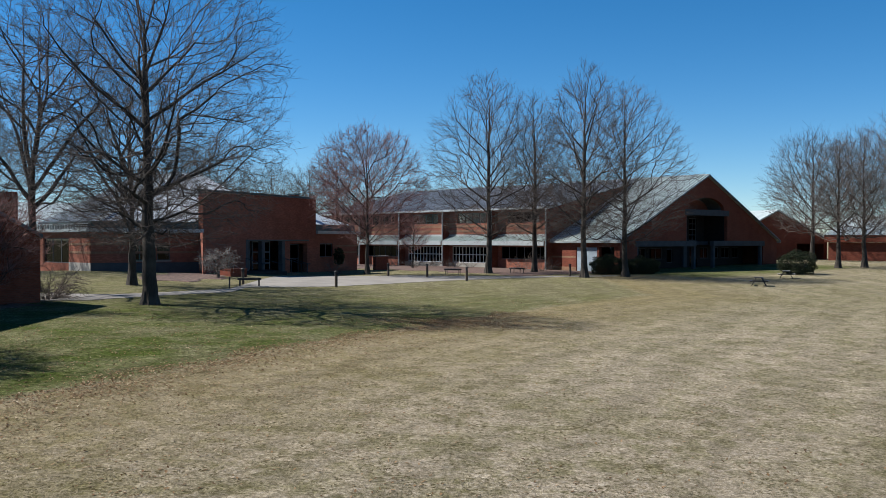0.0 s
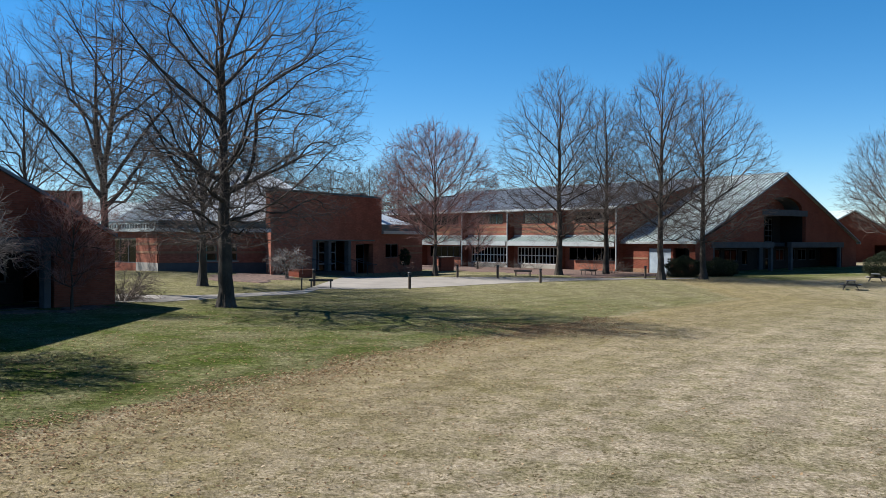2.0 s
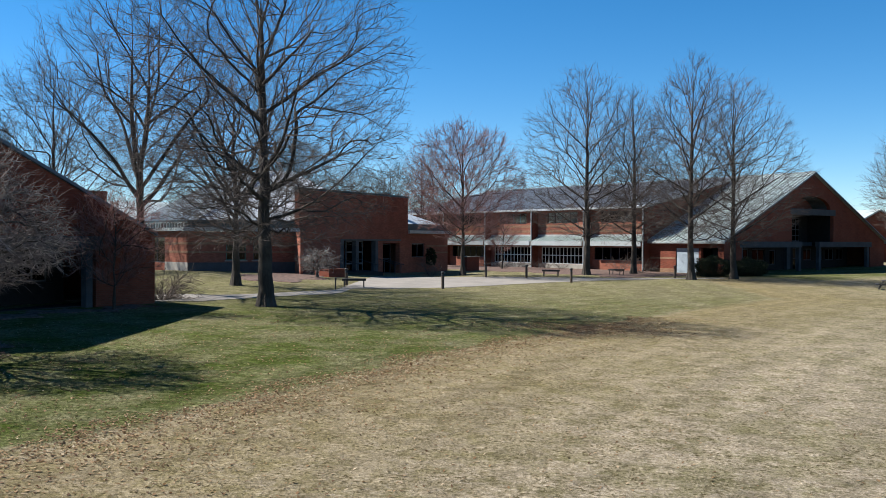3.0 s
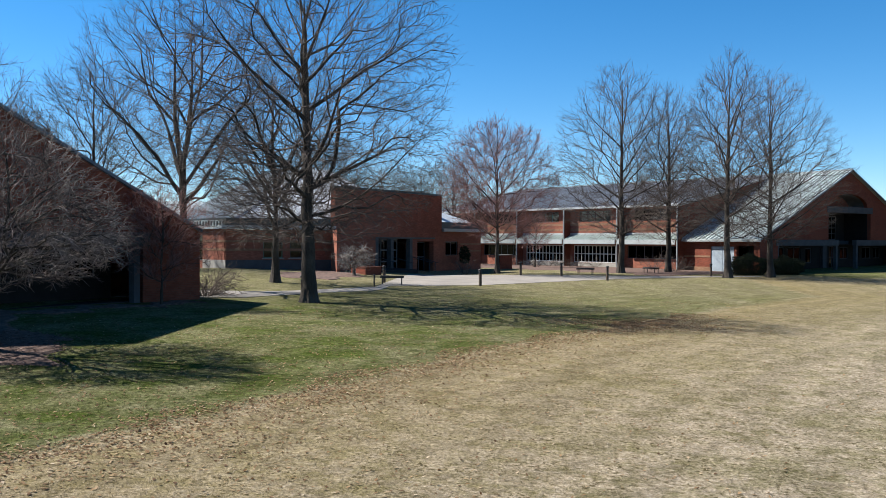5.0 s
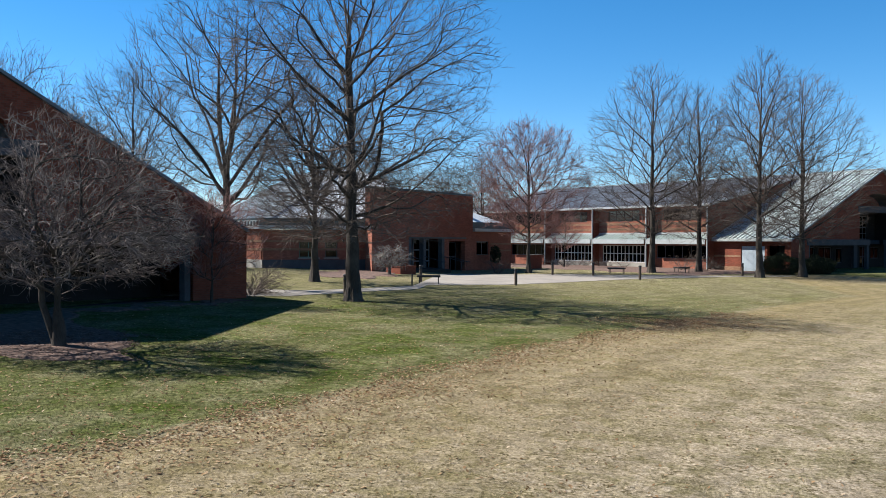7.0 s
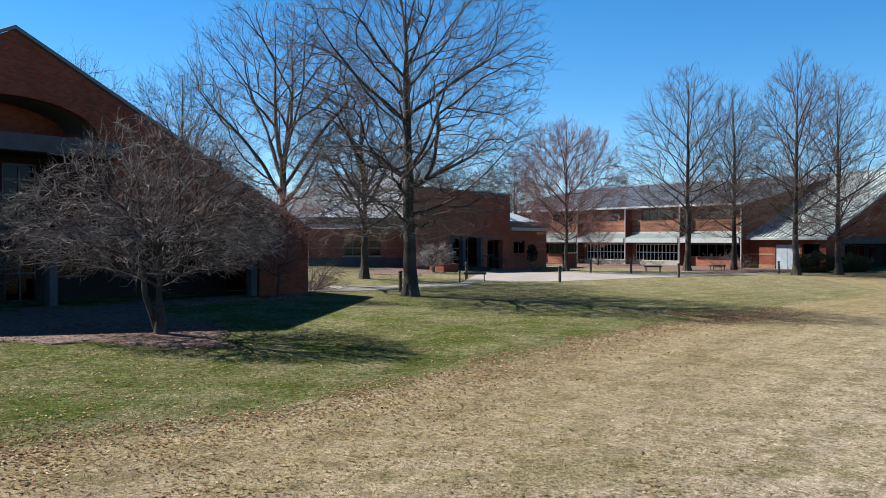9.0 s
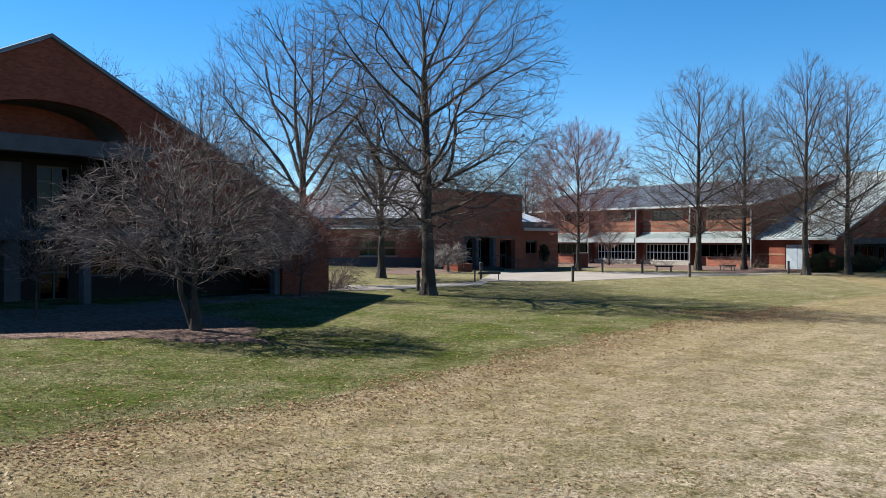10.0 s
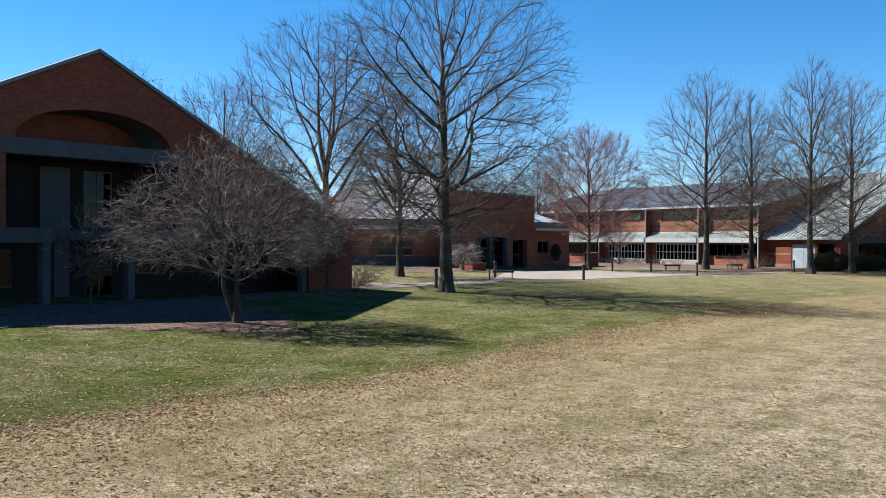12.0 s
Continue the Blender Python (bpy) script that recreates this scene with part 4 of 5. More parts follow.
        (limbs if rads[0] > girth * 0.16 else thin).append((pts, rads, 7 if rads[0] > girth * 0.16 else 4 if rads[0] > 0.02 else 3))
    # twigs
    slim = np.where((np.arange(n) >= trunk_n) & (rr < max(tip * 3.2, girth * 0.09)))[0]

    def sprout(o, d, rows, long, rad0, a0, a1, bits):
        o, d = np.repeat(o, rows, 0), np.repeat(d, rows, 0)
        h = r.normal(size=o.shape)
        side = h - d * np.sum(h * d, 1)[:, None]
        side /= np.linalg.norm(side, axis=1)[:, None]
        a = np.radians(r.uniform(a0, a1, len(o)))[:, None]
        w = d * np.cos(a) + side * np.sin(a)
        w[:, 2] += up * 0.4
        w /= np.linalg.norm(w, axis=1)[:, None]
        L = (long * r.uniform(0.45, 1.25, len(o)))[:, None]
        m = o + w * L * 0.5 + r.normal(0, 0.05, o.shape) * L
        w2 = w + 0.25 * d
        w2[:, 2] += up
        w2 /= np.linalg.norm(w2, axis=1)[:, None]
        t = m + w2 * L * 0.5
        line, girths = ([o, m, t], [rad0, rad0 * 0.85, rad0 * 0.4]) if bits > 1 else ([o, t], [rad0, rad0 * 0.5])
        return np.stack(line, 1), np.broadcast_to(np.array(girths), (len(o), len(girths))), m, t, w2

    jog = pos[slim] - way[slim] * step * r.random((len(slim), 1))
    P, Q, m, t, w2 = sprout(jog, way[slim], twigs, twig_long, twig_r, 22, 62, bits)
    more = [(P, Q, 3)]
    if fine:
        P2, Q2, *_ = sprout(np.concatenate([m, t]), np.concatenate([w2, w2]), fine, twig_long * 0.5, twig_r * 0.8, 18, 58, 1)
        more.append((P2, Q2, 3))
    # trunk with its root flare
    g = girth
    j = max(2, int(1.1 / (H * leader) * k))
    foot = [(0, 0, -0.35), (0, 0, 0.0), (0, 0, 0.12), (0, 0, 0.45)]
    trunk = [(foot + [tuple(q) for q in stem[j:]], [g * (1.05 + 0.5 * flare), g * (1.05 + 0.38 * flare), g * (1.03 + 0.22 * flare), g * 1.05] + list(rr[j:trunk_n]), 12)]
    for s in range(6 if flare > 0.5 else 0):
        a = s * 1.047 + r.random()
        x, y = math.cos(a) * g, math.sin(a) * g
        trunk.append(([(x * 0.62, y * 0.62, 0.85), (x * 0.95, y * 0.95, 0.3), (x * 1.15, y * 1.15, 0.04), (x * 1.75, y * 1.75, -0.16)], [g * 0.22, g * 0.32, g * 0.3, g * 0.14], 8))
    limbs.sort(key=lambda q: -q[1][0])
    return tubes("trunk", trunk, rind), [tubes("limb", [q], rind) for q in limbs[:26]], tubes("crown", thin + limbs[26:], twig, more)


def plant(name, meshes, x, y, turn, label, category="tree", scale=1.0, group=""):
    t = thing(name, pose(x, y, height(x, y), 0, 0, turn) @ Matrix.Scale(scale, 4), label, category, group)
    part("trunk", meshes[0], None, t)
    for me in meshes[1]:
        part("limb", me, None, t)
    part("crown", meshes[2], None, t, kind="stuff")
    return t


big = tree_meshes(9, 16.9, 2.7, 6.2, 0.335, 20, (84, 17), 0.36, 1.95, 2.8, leader=0.8, first=3.7, stout=0.9, taper=1.05, span=(0.7, 0.92), fill=2900, keen=1.6, tip=0.0066, twigs=2, twig_long=0.5, twig_r=0.0062, fine=1, lift=0.05, drop=0.03, tangle=0.26, skirt=420, up=0.12)
plant("oak_tree", big, -13.12, 40.9, 20, "tall bare oak with dark trunk and spreading limbs on the lawn")
second = tree_meshes(5, 12.9, 2.4, 4.9, 0.255, 9, (64, 22), 0.40, 2.0, 2.3, leader=0.52, stout=0.84, taper=1.1, span=(0.8, 0.98), first=2.9, fill=1500, tip=0.007, twigs=2, twig_long=0.55, fine=1, lift=0.05, drop=0.03, tangle=0.26, skirt=150, up=0.12)
plant("oak_tree", second, -17.9, 52.6, 60, "smaller bare oak with flared trunk beside the path")
ave = [tree_meshes(11 + k, 17.4, 2.9, 5.6 - 0.9 * k, 0.29, 22, (66, 10), 0.32, 1.75, 2.3, leader=0.9, stout=0.97, taper=0.8, span=(0.7, 0.95), first=3.6, fill=1650, keen=1.6, step=0.5, tip=0.008, twigs=2, twig_long=0.62, twig_r=0.0068, fine=1, bits=1, lift=0.05, tangle=0.24, skirt=120, up=0.15, flare=0.6) for k in range(2)]
ave.append(tree_meshes(17, 14.2, 2.7, 5.9, 0.3, 20, (58, 10), 0.4, 2.0, 1.8, first=3.4, fill=900, step=0.6, tip=0.009, twigs=2, twig_long=0.9, twig_r=0.0095, fine=1, bits=1, lift=0.06, tangle=0.12))
TREES = [  # x, y, turn, size, which, words
    (3.9, 79.3, 0, 1.02, 0, "bare oval-crowned tree before the long wing"),
    (8.15, 81.8, 140, 0.94, 1, "bare narrow-crowned tree before the long wing"),
    (11.3, 73.2, 0, 1.0, 1, "bare tree with fine upswept branches at the lawn edge"),
    (15.0, 75.3, 200, 0.94, 0, "bare tree with fine upswept branches beside the gabled hall"),
    (39.7, 91.9, 90, 0.95, 2, "bare tree before the distant wing"),
    (42.8, 92.9, 30, 1.0, 2, "bare tree before the distant wing"),
    (44.4, 110.0, 250, 1.12, 2, "bare tree before the distant hall"),
    (50.5, 101.0, 170, 1.15, 2, "bare tree before the distant wing"),
    (-34.0, 64.0, 60, 1.04, 2, "bare tree behind the low wing"),
    (-43.0, 62.0, 10, 1.1, 2, "bare tree behind the gabled hall"),
    (-30.0, 118.0, 80, 1.16, 2, "distant bare tree behind the entrance block"),
    (-24.0, 128.0, 300, 0.98, 2, "distant bare tree behind the entrance block"),
    (-18.0, 122.0, 200, 0.92, 2, "distant bare tree beyond the small wing"),
    (-12.0, 104.0, 20, 0.88, 2, "bare tree beyond the small wing"),
]
for x, y, turn, size, which, words in TREES:
    plant("lawn_tree", ave[which], x, y, turn, words, group="bare lawn trees", scale=size)
red = tree_meshes(21, 12.3, 2.4, 4.7, 0.2, 18, (64, 14), 0.42, 2.1, 1.8, first=2.8, fill=1500, tip=0.008, twigs=3, twig_long=0.55, twig_r=0.0085, fine=1, bits=1, twig=TWIG_RED, tangle=0.2, lift=0.07)
plant("red_maple", red, -6.2, 74.5, 0, "bare maple with reddish buds by the plaza")
vase = tree_meshes(31, 15.0, 4.0, 5.1, 0.37, 9, (46, 14), 0.62, 2.2, 1.7, leader=0.5, first=4.0, stout=0.97, span=(0.75, 0.98), fill=850, tip=0.008, twigs=2, twig_long=0.65, lift=0.02, fine=1, tangle=0.25)
plant("maple_tree", vase, -20.9, 46.4, 0, "tall bare tree with steeply rising limbs behind the hall")
crab = tree_meshes(41, 6.2, 1.65, 3.5, 0.165, flare=0.3, count=16, angles=(84, 24), mid=0.22, top=1.5, low=2.4, tangle=0.42, leader=0.42, first=1.5, fill=1800, step=0.24, wobble=0.14, tip=0.0066, twigs=2, twig_long=0.36, twig_r=0.0066, fine=1, twig=TWIG_GREY, lift=0.06, up=0.1)
crab_apple = plant("crab_apple_tree", crab, -17.0, 23.5, 0, "spreading bare crab-apple with pale tangled twigs in mulch")
part("stem", tubes("stem", [([(-0.04, 0.0, 0.0), (-0.2, -0.03, 0.5), (-0.42, -0.05, 1.1), (-0.5, 0.0, 1.8), (-0.85, 0.1, 2.6), (-1.5, 0.2, 3.3)], [0.12, 0.1, 0.085, 0.075, 0.05, 0.025], 8)], BARK), None, crab_apple, "leaning second stem")


# ---- beds, shrubs and site furniture ----
def hall_frame(x, y):
    dx, dy = x + 24.25, y - 28.1
    return 0.471 * dx + 0.882 * dy, 0.882 * dx - 0.471 * dy


def bed_edge(x, y):
    u, n = hall_frame(x, y)
    n += 0.45 * math.sin(u * 1.7) + 0.4 * math.sin(u * 4.1 + 1) - 0.25
    round_tree = math.exp(-((u + 0.9) / 3.3) ** 2)
    return 0.0 < n < (5.6 + 5.4 * round_tree if u < 2.4 else 1.6 + 7.6 * round_tree) and -14 < u < 13.0


patch("mulch_bed", bed_edge, -33, -12, 14, 40, 0.25, 0.045, MULCH, "brown bark mulch round the crab-apple tree", "mulch", soft=True)
patch("mulch_bed", lambda x, y: ((x + 16.9) / 2.6) ** 2 + ((y - 60.5) / 5.0) ** 2 < 1 + 0.3 * math.sin(x * 2.3 + y) + 0.25 * math.sin(y * 1.9), -21, -13, 54, 67, 0.3, 0.04, MULCH, "sunlit brown mulch round the planter", "mulch", soft=True)


def wing_bed(x, y):
    dx, dy = x - 15.73, y - 82.1
    along, out = -0.682 * dx + 0.731 * dy, -0.731 * dx - 0.682 * dy
    return 0.05 < out < 12.0 + 0.8 * math.sin(along * 0.9) + 0.5 * math.sin(along * 2.3) and 0.5 < along < 44


patch("mulch_bed", wing_bed, -24, 18, 73, 114, 0.4, 0.035, MULCH, "brown leaf-strewn mulch bed along the long wing", "mulch", soft=True)


def lathe(bm, rows, x=0.0, y=0.0, seg=12):
    """A turned shape from (radius, z) rows."""
    rings = [[bm.verts.new((x + r * math.cos(k * 2 * math.pi / seg), y + r * math.sin(k * 2 * math.pi / seg), z)) for k in range(seg)] for r, z in rows]
    for a, b in zip(rings, rings[1:]):
        for k in range(seg):
            bm.faces.new((a[k], a[(k + 1) % seg], b[(k + 1) % seg], b[k]))
    bm.faces.new(rings[-1])
    bm.faces.new(rings[0][::-1])


def bar(bm, a, b, r=0.02, seg=6):
    a, b = Vector(a), Vector(b)
    m = Matrix.Translation((a + b) / 2) @ (b - a).to_track_quat("Z", "Y").to_matrix().to_4x4()
    bmesh.ops.create_cone(bm, cap_ends=True, segments=seg, radius1=r, radius2=r, depth=(b - a).length, matrix=m)


def bollards(places):
    first = None
    for x, y in places:
        m = site(x, y, 0, height(x, y) + 0.0)
        if first is None:
            first = thing("bollard_light", m, "short dark-brown bollard light on the grass edge", "bollard", "bollard lights")
            bm = bmesh.new()
            lathe(bm, [(0.09, -0.1), (0.09, 0.74), (0.075, 0.745)])
            part("post", bm, POST, first, "weathered brown post")
            for z in (0.75, 0.80, 0.85):
                bm = bmesh.new()
                lathe(bm, [(0.07, z), (0.115, z + 0.012), (0.07, z + 0.035)])
                part("louvre", bm, CONCRETE, first)
            bm = bmesh.new()
            lathe(bm, [(0.05, 0.70), (0.05, 0.9), (0.11, 0.9), (0.115, 0.97), (0.09, 1.0), (0.03, 1.015)])
            part("cap", bm, BLACK, first)
        else:
            copy_thing(first, m)


bollards([(-6.55, 55.9), (1.7, 66.3), (-1.26, 71.6), (-4.32, 71.8), (10.4, 75.0), (-14.1, 43.6), (-12.25, 55.9)])


def marker_post(x, y):
    b = thing("marker_post", site(x, y, 0, height(x, y)), "slim dark post at the path edge", "post")
    bm = bmesh.new()
    lathe(bm, [(0.045, -0.1), (0.045, 0.58), (0.03, 0.6)], seg=8)
    part("shaft", bm, BLACK, b)
    bm = bmesh.new()
    lathe(bm, [(0.055, 0.56), (0.055, 0.65), (0.03, 0.67)], seg=8)
    part("cap", bm, BLACK, b)


marker_post(-12.24, 52.33)


def bench(x, y, turn, label):
    b = thing("park_bench", site(x, y, turn, height(x, y) + 0.03), label, "bench", "park benches")
    for k in range(4):
        boxes("seat_slat", [(-0.66, 0.66, -0.24 + 0.125 * k, -0.14 + 0.125 * k, 0.43, 0.47)], BLACK, b, bevel=0.006)
    for y0 in (-0.26, 0.235):
        boxes("apron", [(-0.68, 0.68, y0, y0 + 0.03, 0.34, 0.45)], BLACK, b, bevel=0.006)
    for x0 in (-0.56, 0.56):
        bm = bmesh.new()
        bar(bm, (x0, -0.2, -0.05), (x0, -0.2, 0.43), 0.03)
        bar(bm, (x0, 0.24, -0.05), (x0, 0.24, 0.43), 0.03)
        bar(bm, (x0, -0.22, 0.41), (x0, 0.26, 0.41), 0.025)
        part("leg_frame", bm, BLACK, b)
    return b


bench(-11.6, 54.7, 6, "dark slatted backless bench at the plaza edge")
bench(0.8, 76.0, -15, "dark slatted backless bench before the long wing")
bench(6.4, 79.5, -47, "dark slatted backless bench before the long wing")


def picnic(x, y, turn, label, top):
    b = thing("picnic_table", site(x, y, turn, height(x, y)) @ Matrix.Scale(0.82, 4), label, "picnic table", "picnic tables")
    for k in range(5):
        boxes("top_plank", [(-0.95, 0.95, -0.37 + 0.15 * k, -0.235 + 0.15 * k, 0.72, 0.76)], top, b)
    for sgn in (-1, 1):
        for k in range(2):
            y0 = sgn * 0.7 - 0.14 + 0.145 * k
            boxes("seat_plank", [(-0.95, 0.95, y0, y0 + 0.13, 0.42, 0.46)], top, b)
        bm = bmesh.new()
        bar(bm, (sgn * 0.7, -0.62, -0.03), (sgn * 0.7, -0.2, 0.73), 0.03)
        bar(bm, (sgn * 0.7, 0.62, -0.03), (sgn * 0.7, 0.2, 0.73), 0.03)
        bar(bm, (sgn * 0.7, -0.75, 0.4), (sgn * 0.7, 0.75, 0.4), 0.03)
        part("leg_frame", bm, BLACK, b)


picnic(22.55, 65.3, 70, "dark metal picnic table on the lawn", BLACK)
picnic(28.1, 74.9, 70, "pale-topped picnic table beside the evergreen hedge", BLOCK)


def planter(x, y, turn):
    z = height(x, y)
    b = thing("brick_planter", site(x, y, turn, z), "low square planter of sunlit red brick", "planter")
    w = 0.72
    for k in range(4):
        bm = bmesh.new()
        box(bm, -w, w - 0.2, -w, -w + 0.2, -0.3, 0.46)
        bmesh.ops.rotate(bm, verts=bm.verts[:], matrix=Matrix.Rotation(k * math.pi / 2, 3, "Z"))
        part("wall", bm, BRICK, b)
        bm = bmesh.new()
        box(bm, -w - 0.03, w - 0.23, -w - 0.03, -w + 0.23, 0.463, 0.53)
        bmesh.ops.rotate(bm, verts=bm.verts[:], matrix=Matrix.Rotation(k * math.pi / 2, 3, "Z"))
        part("coping", bm, BRICK, b)
    boxes("soil", [(-w + 0.21, w - 0.21, -w + 0.21, w - 0.21, 0.1, 0.4)], MULCH, b)


planter(-14.7, 63.6, -38)


def leafy(name, x, y, turn, sx, sy, sz, n, label, seed, category="hedge", size=0.042, lift=0.0):
    """An evergreen mass of small leaves on an inner frame of stems."""
    r = np.random.default_rng(seed)
    d = r.normal(size=(n, 3))
    d /= np.linalg.norm(d, axis=1)[:, None]
    lump = 1 + 0.16 * np.sin(d[:, 0] * 5 + seed) * np.cos(d[:, 1] * 6) + 0.1 * np.sin(d[:, 2] * 9 + d[:, 0] * 7)
    rad = (0.72 + 0.32 * r.random(n) ** 0.6) * lump
    c = d * rad[:, None] * (sx, sy, sz)
    c[:, 2] = np.maximum(c[:, 2] + sz * 0.82, 0.03)
    u = r.normal(size=(n, 3))
    u /= np.linalg.norm(u, axis=1)[:, None]
    w = np.cross(u, r.normal(size=(n, 3)))
    w /= np.linalg.norm(w, axis=1)[:, None]
    s = size * (0.6 + 0.8 * r.random((n, 1)))
    V = np.stack([c - u * s, c - w * s * 0.5, c + u * s, c + w * s * 0.5], 1).reshape(-1, 3)
    me = bpy.data.meshes.new("foliage")
    me.from_pydata(V.tolist(), [], np.arange(n * 4).reshape(-1, 4).tolist())
    me.materials.append(LEAF)
    b = thing(name, site(x, y, turn, height(x, y) + lift), label, category)
    part("foliage", me, None, b, kind="stuff")
    stems = []
    rs = random.Random(seed)
    for _ in range(14):
        a, q = rs.random() * 6.28, 0.75
        stems.append(([(0.1 * math.cos(a), 0.1 * math.sin(a), -0.1), (sx * q * 0.5 * math.cos(a), sy * q * 0.5 * math.sin(a), sz * 0.7), (sx * q * math.cos(a), sy * q * math.sin(a), sz * (0.9 + 0.6 * rs.random()))], [0.04, 0.03, 0.012], 5))
    part("stem", tubes("stem", stems, BARK), None, b)


leafy("evergreen_hedge", 14.3, 79.0, 20, 1.6, 1.1, 0.9, 17000, "dark rounded evergreen shrub at the hall corner", 1)
leafy("evergreen_hedge", 17.4, 80.2, 30, 1.7, 1.0, 0.8, 17000, "dark rounded evergreen shrub before the loggia", 2)
leafy("evergreen_hedge", 31.5, 81.2, 40, 1.7, 1.5, 1.1, 20000, "tall dark evergreen shrub beside the gabled hall", 3)
leafy("holly_shrub", -9.2, 80.6, 0, 0.45, 0.45, 0.75, 700, "slim broad-leaved shrub before the small wing", 4, "shrub", 0.1, 0.7)


def bare_shrub(x, y, H, n, seed, label, arch=0.0, twig=TWIG, name="bare_shrub"):
    """Many stems from one root, arching outwards."""
    rnd = random.Random(seed)
    out = ([], [])
    S = dict(levels=[(6, 0.1, -arch, 3.5, 0.4, 40), (4, 0.15, -arch, 4.0, 0.5, 42), (2, 0.2, 0, 0, 0, 0)], tip=0.006, least=0.12)
    for k in range(n):
        a, t = rnd.random() * 6.283, radians(12 + 48 * rnd.random() ** 0.7)
        limb(out, rnd, (0.12 * math.cos(a), 0.12 * math.sin(a), -0.05), (math.cos(a) * math.sin(t), math.sin(a) * math.sin(t), math.cos(t)), H * rnd.uniform(0.8, 1.2), 0.014, 0, S)
    b = thing(name, site(x, y, 0, height(x, y)), label, "shrub", "bare shrubs")
    part("stem", tubes("stem", out[0], twig), None, b)
    part("twig_mass", tubes("twig_mass", out[1], twig), None, b, kind="stuff")
    return b


bare_shrub(-18.1, 41.9, 1.75, 48, 1, "leafless arching shrub at the corner of the hall", 0.12)
bare_shrub(-18.1, 42.9, 1.2, 18, 2, "small leafless shrub at the corner of the hall", 0.05)
one = bare_shrub(-3.0, 93.0, 1.1, 16, 3, "low leafless shrub under the wing windows", 0.02)
for k in range(9):
    a = 17.0 + 1.6 * k + (0.4 if k % 2 else 0)
    px, py = 15.73 - 0.682 * a - 0.731 * 1.9, 82.1 + 0.731 * a - 0.682 * 1.9
    copy_thing(one, site(px, py, 40 * k, height(px, py)))
two = bare_shrub(9.0, 83.5, 1.7, 20, 5, "leafless shrub against the sunny brick wall", 0.03)
copy_thing(two, site(7.4, 85.6, 90, height(7.4, 85.6)))
bare_shrub(-8.6, 72.6, 1.4, 22, 6, "leafless shrub by the plaza", 0.04)

cherry = tree_meshes(51, 2.1, 0.4, 1.3, tangle=0.5, girth=0.085, count=7, angles=(80, 40), mid=0.45, top=1.9, low=2.0, leader=0.4, first=0.5, fill=150, step=0.16, wobble=0.2, tip=0.009, twigs=2, twig_long=0.34, twig_r=0.008, fine=1, twig=TWIG_PALE, rind=BARK_PALE, up=-0.2)
plant("weeping_cherry", cherry, -15.1, 61.3, 0, "small bare weeping cherry with pale twigs beside the planter")
maple = tree_meshes(54, 4.75, 0.9, 2.0, 0.06, 12, (75, 25), 0.45, first=1.1, fill=480, step=0.22, wobble=0.1, tip=0.006, twigs=2, twig_long=0.35, twig_r=0.006, fine=1, twig=TWIG_RED, tangle=0.35, flare=0.3)
plant("ornamental_tree", maple, -18.05, 36.9, 0, "small bare ornamental tree with reddish twigs at the hall corner")
sapling = tree_meshes(52, 3.6, 1.0, 1.3, 0.035, 9, (60, 20), 0.45, fill=160, step=0.2, tip=0.005, twigs=2, twig_long=0.3, twig_r=0.005, fine=1, twig=TWIG_GREY)
plant("sapling", sapling, -22.2, 24.0, 0, "thin bare sapling before the shaded hall")
young = tree_meshes(53, 5.6, 1.5, 1.9, 0.07, 12, (60, 20), 0.45, fill=260, step=0.3, tip=0.008, twigs=2, twig_long=0.4, twig_r=0.007, fine=1, twig=TWIG_RED)
plant("young_tree", young, -3.1, 92.5, 0, "small bare tree with russet twigs under the wing eaves")


def handrail(x, y, turn):
    b = thing("handrail", site(x, y, turn, height(x, y) + 0.03), "pale metal handrail at the entrance steps", "handrail", "entrance handrails")
    bm = bmesh.new()
    bar(bm, (0, -0.3, 0.74), (0, 0, 0.76), 0.03)
    bar(bm, (0, 0, 0.76), (0, 1.6, 1.16), 0.03)
    part("rail", bm, CONCRETE, b)
    for k in (0.0, 1.6):
        bm = bmesh.new()
        bar(bm, (0, k, -0.05), (0, k, 0.76 + 0.25 * k), 0.03)
        part("post", bm, CONCRETE, b)


for k in (4.9, 7.1, 10.0, 10.9):
    handrail(-17.4 + 0.438 * k + 0.899 * 1.6, 66.2 + 0.899 * k - 0.438 * 1.6, 64)


def low_wall():
    x, y = -7.2, 85.6
    b = thing("low_brick_wall", site(x, y, 64, height(x, y)), "low dark brick screen wall with a pale cap", "wall")
    boxes("wall", [(0.2, 2.6, -0.9, -0.6, -0.3, 1.25)], BRICK, b)
    boxes("cap", [(0.15, 2.65, -0.95, -0.55, 1.253, 1.33)], BLOCK, b)


low_wall()


def back_wing():
    b = thing("back_building", site(-62, 84, 24), "distant brick building with a pale metal roof behind bare trees", "building")
    boxes("wall", [(0, 30, 0, 0.3, 0, 5.0)], BRICK, b)
    boxes("end_wall", [(29.7, 30, 0.31, 12, 0, 5.0)], BRICK, b)
    boxes("block", [(16.4, 20.8, -4.9, -0.72, 0, 8.2)], BRICK, b)
    bm = bmesh.new()
    hexa(bm, [(-0.5, -0.6, 5.0), (30.6, -0.6, 5.0), (30.6, 12, 5.0), (-0.5, 12, 5.0), (2, 5.5, 7.6), (27, 5.5, 7.6), (27, 6.0, 7.6), (2, 6.0, 7.6)])
    part("roof", bm, ROOF, b, "pale metal hipped roof")
    boxes("eaves_trim", [(-0.6, 30.7, -0.7, -0.61, 4.8, 5.1)], TRIM, b)


back_wing()


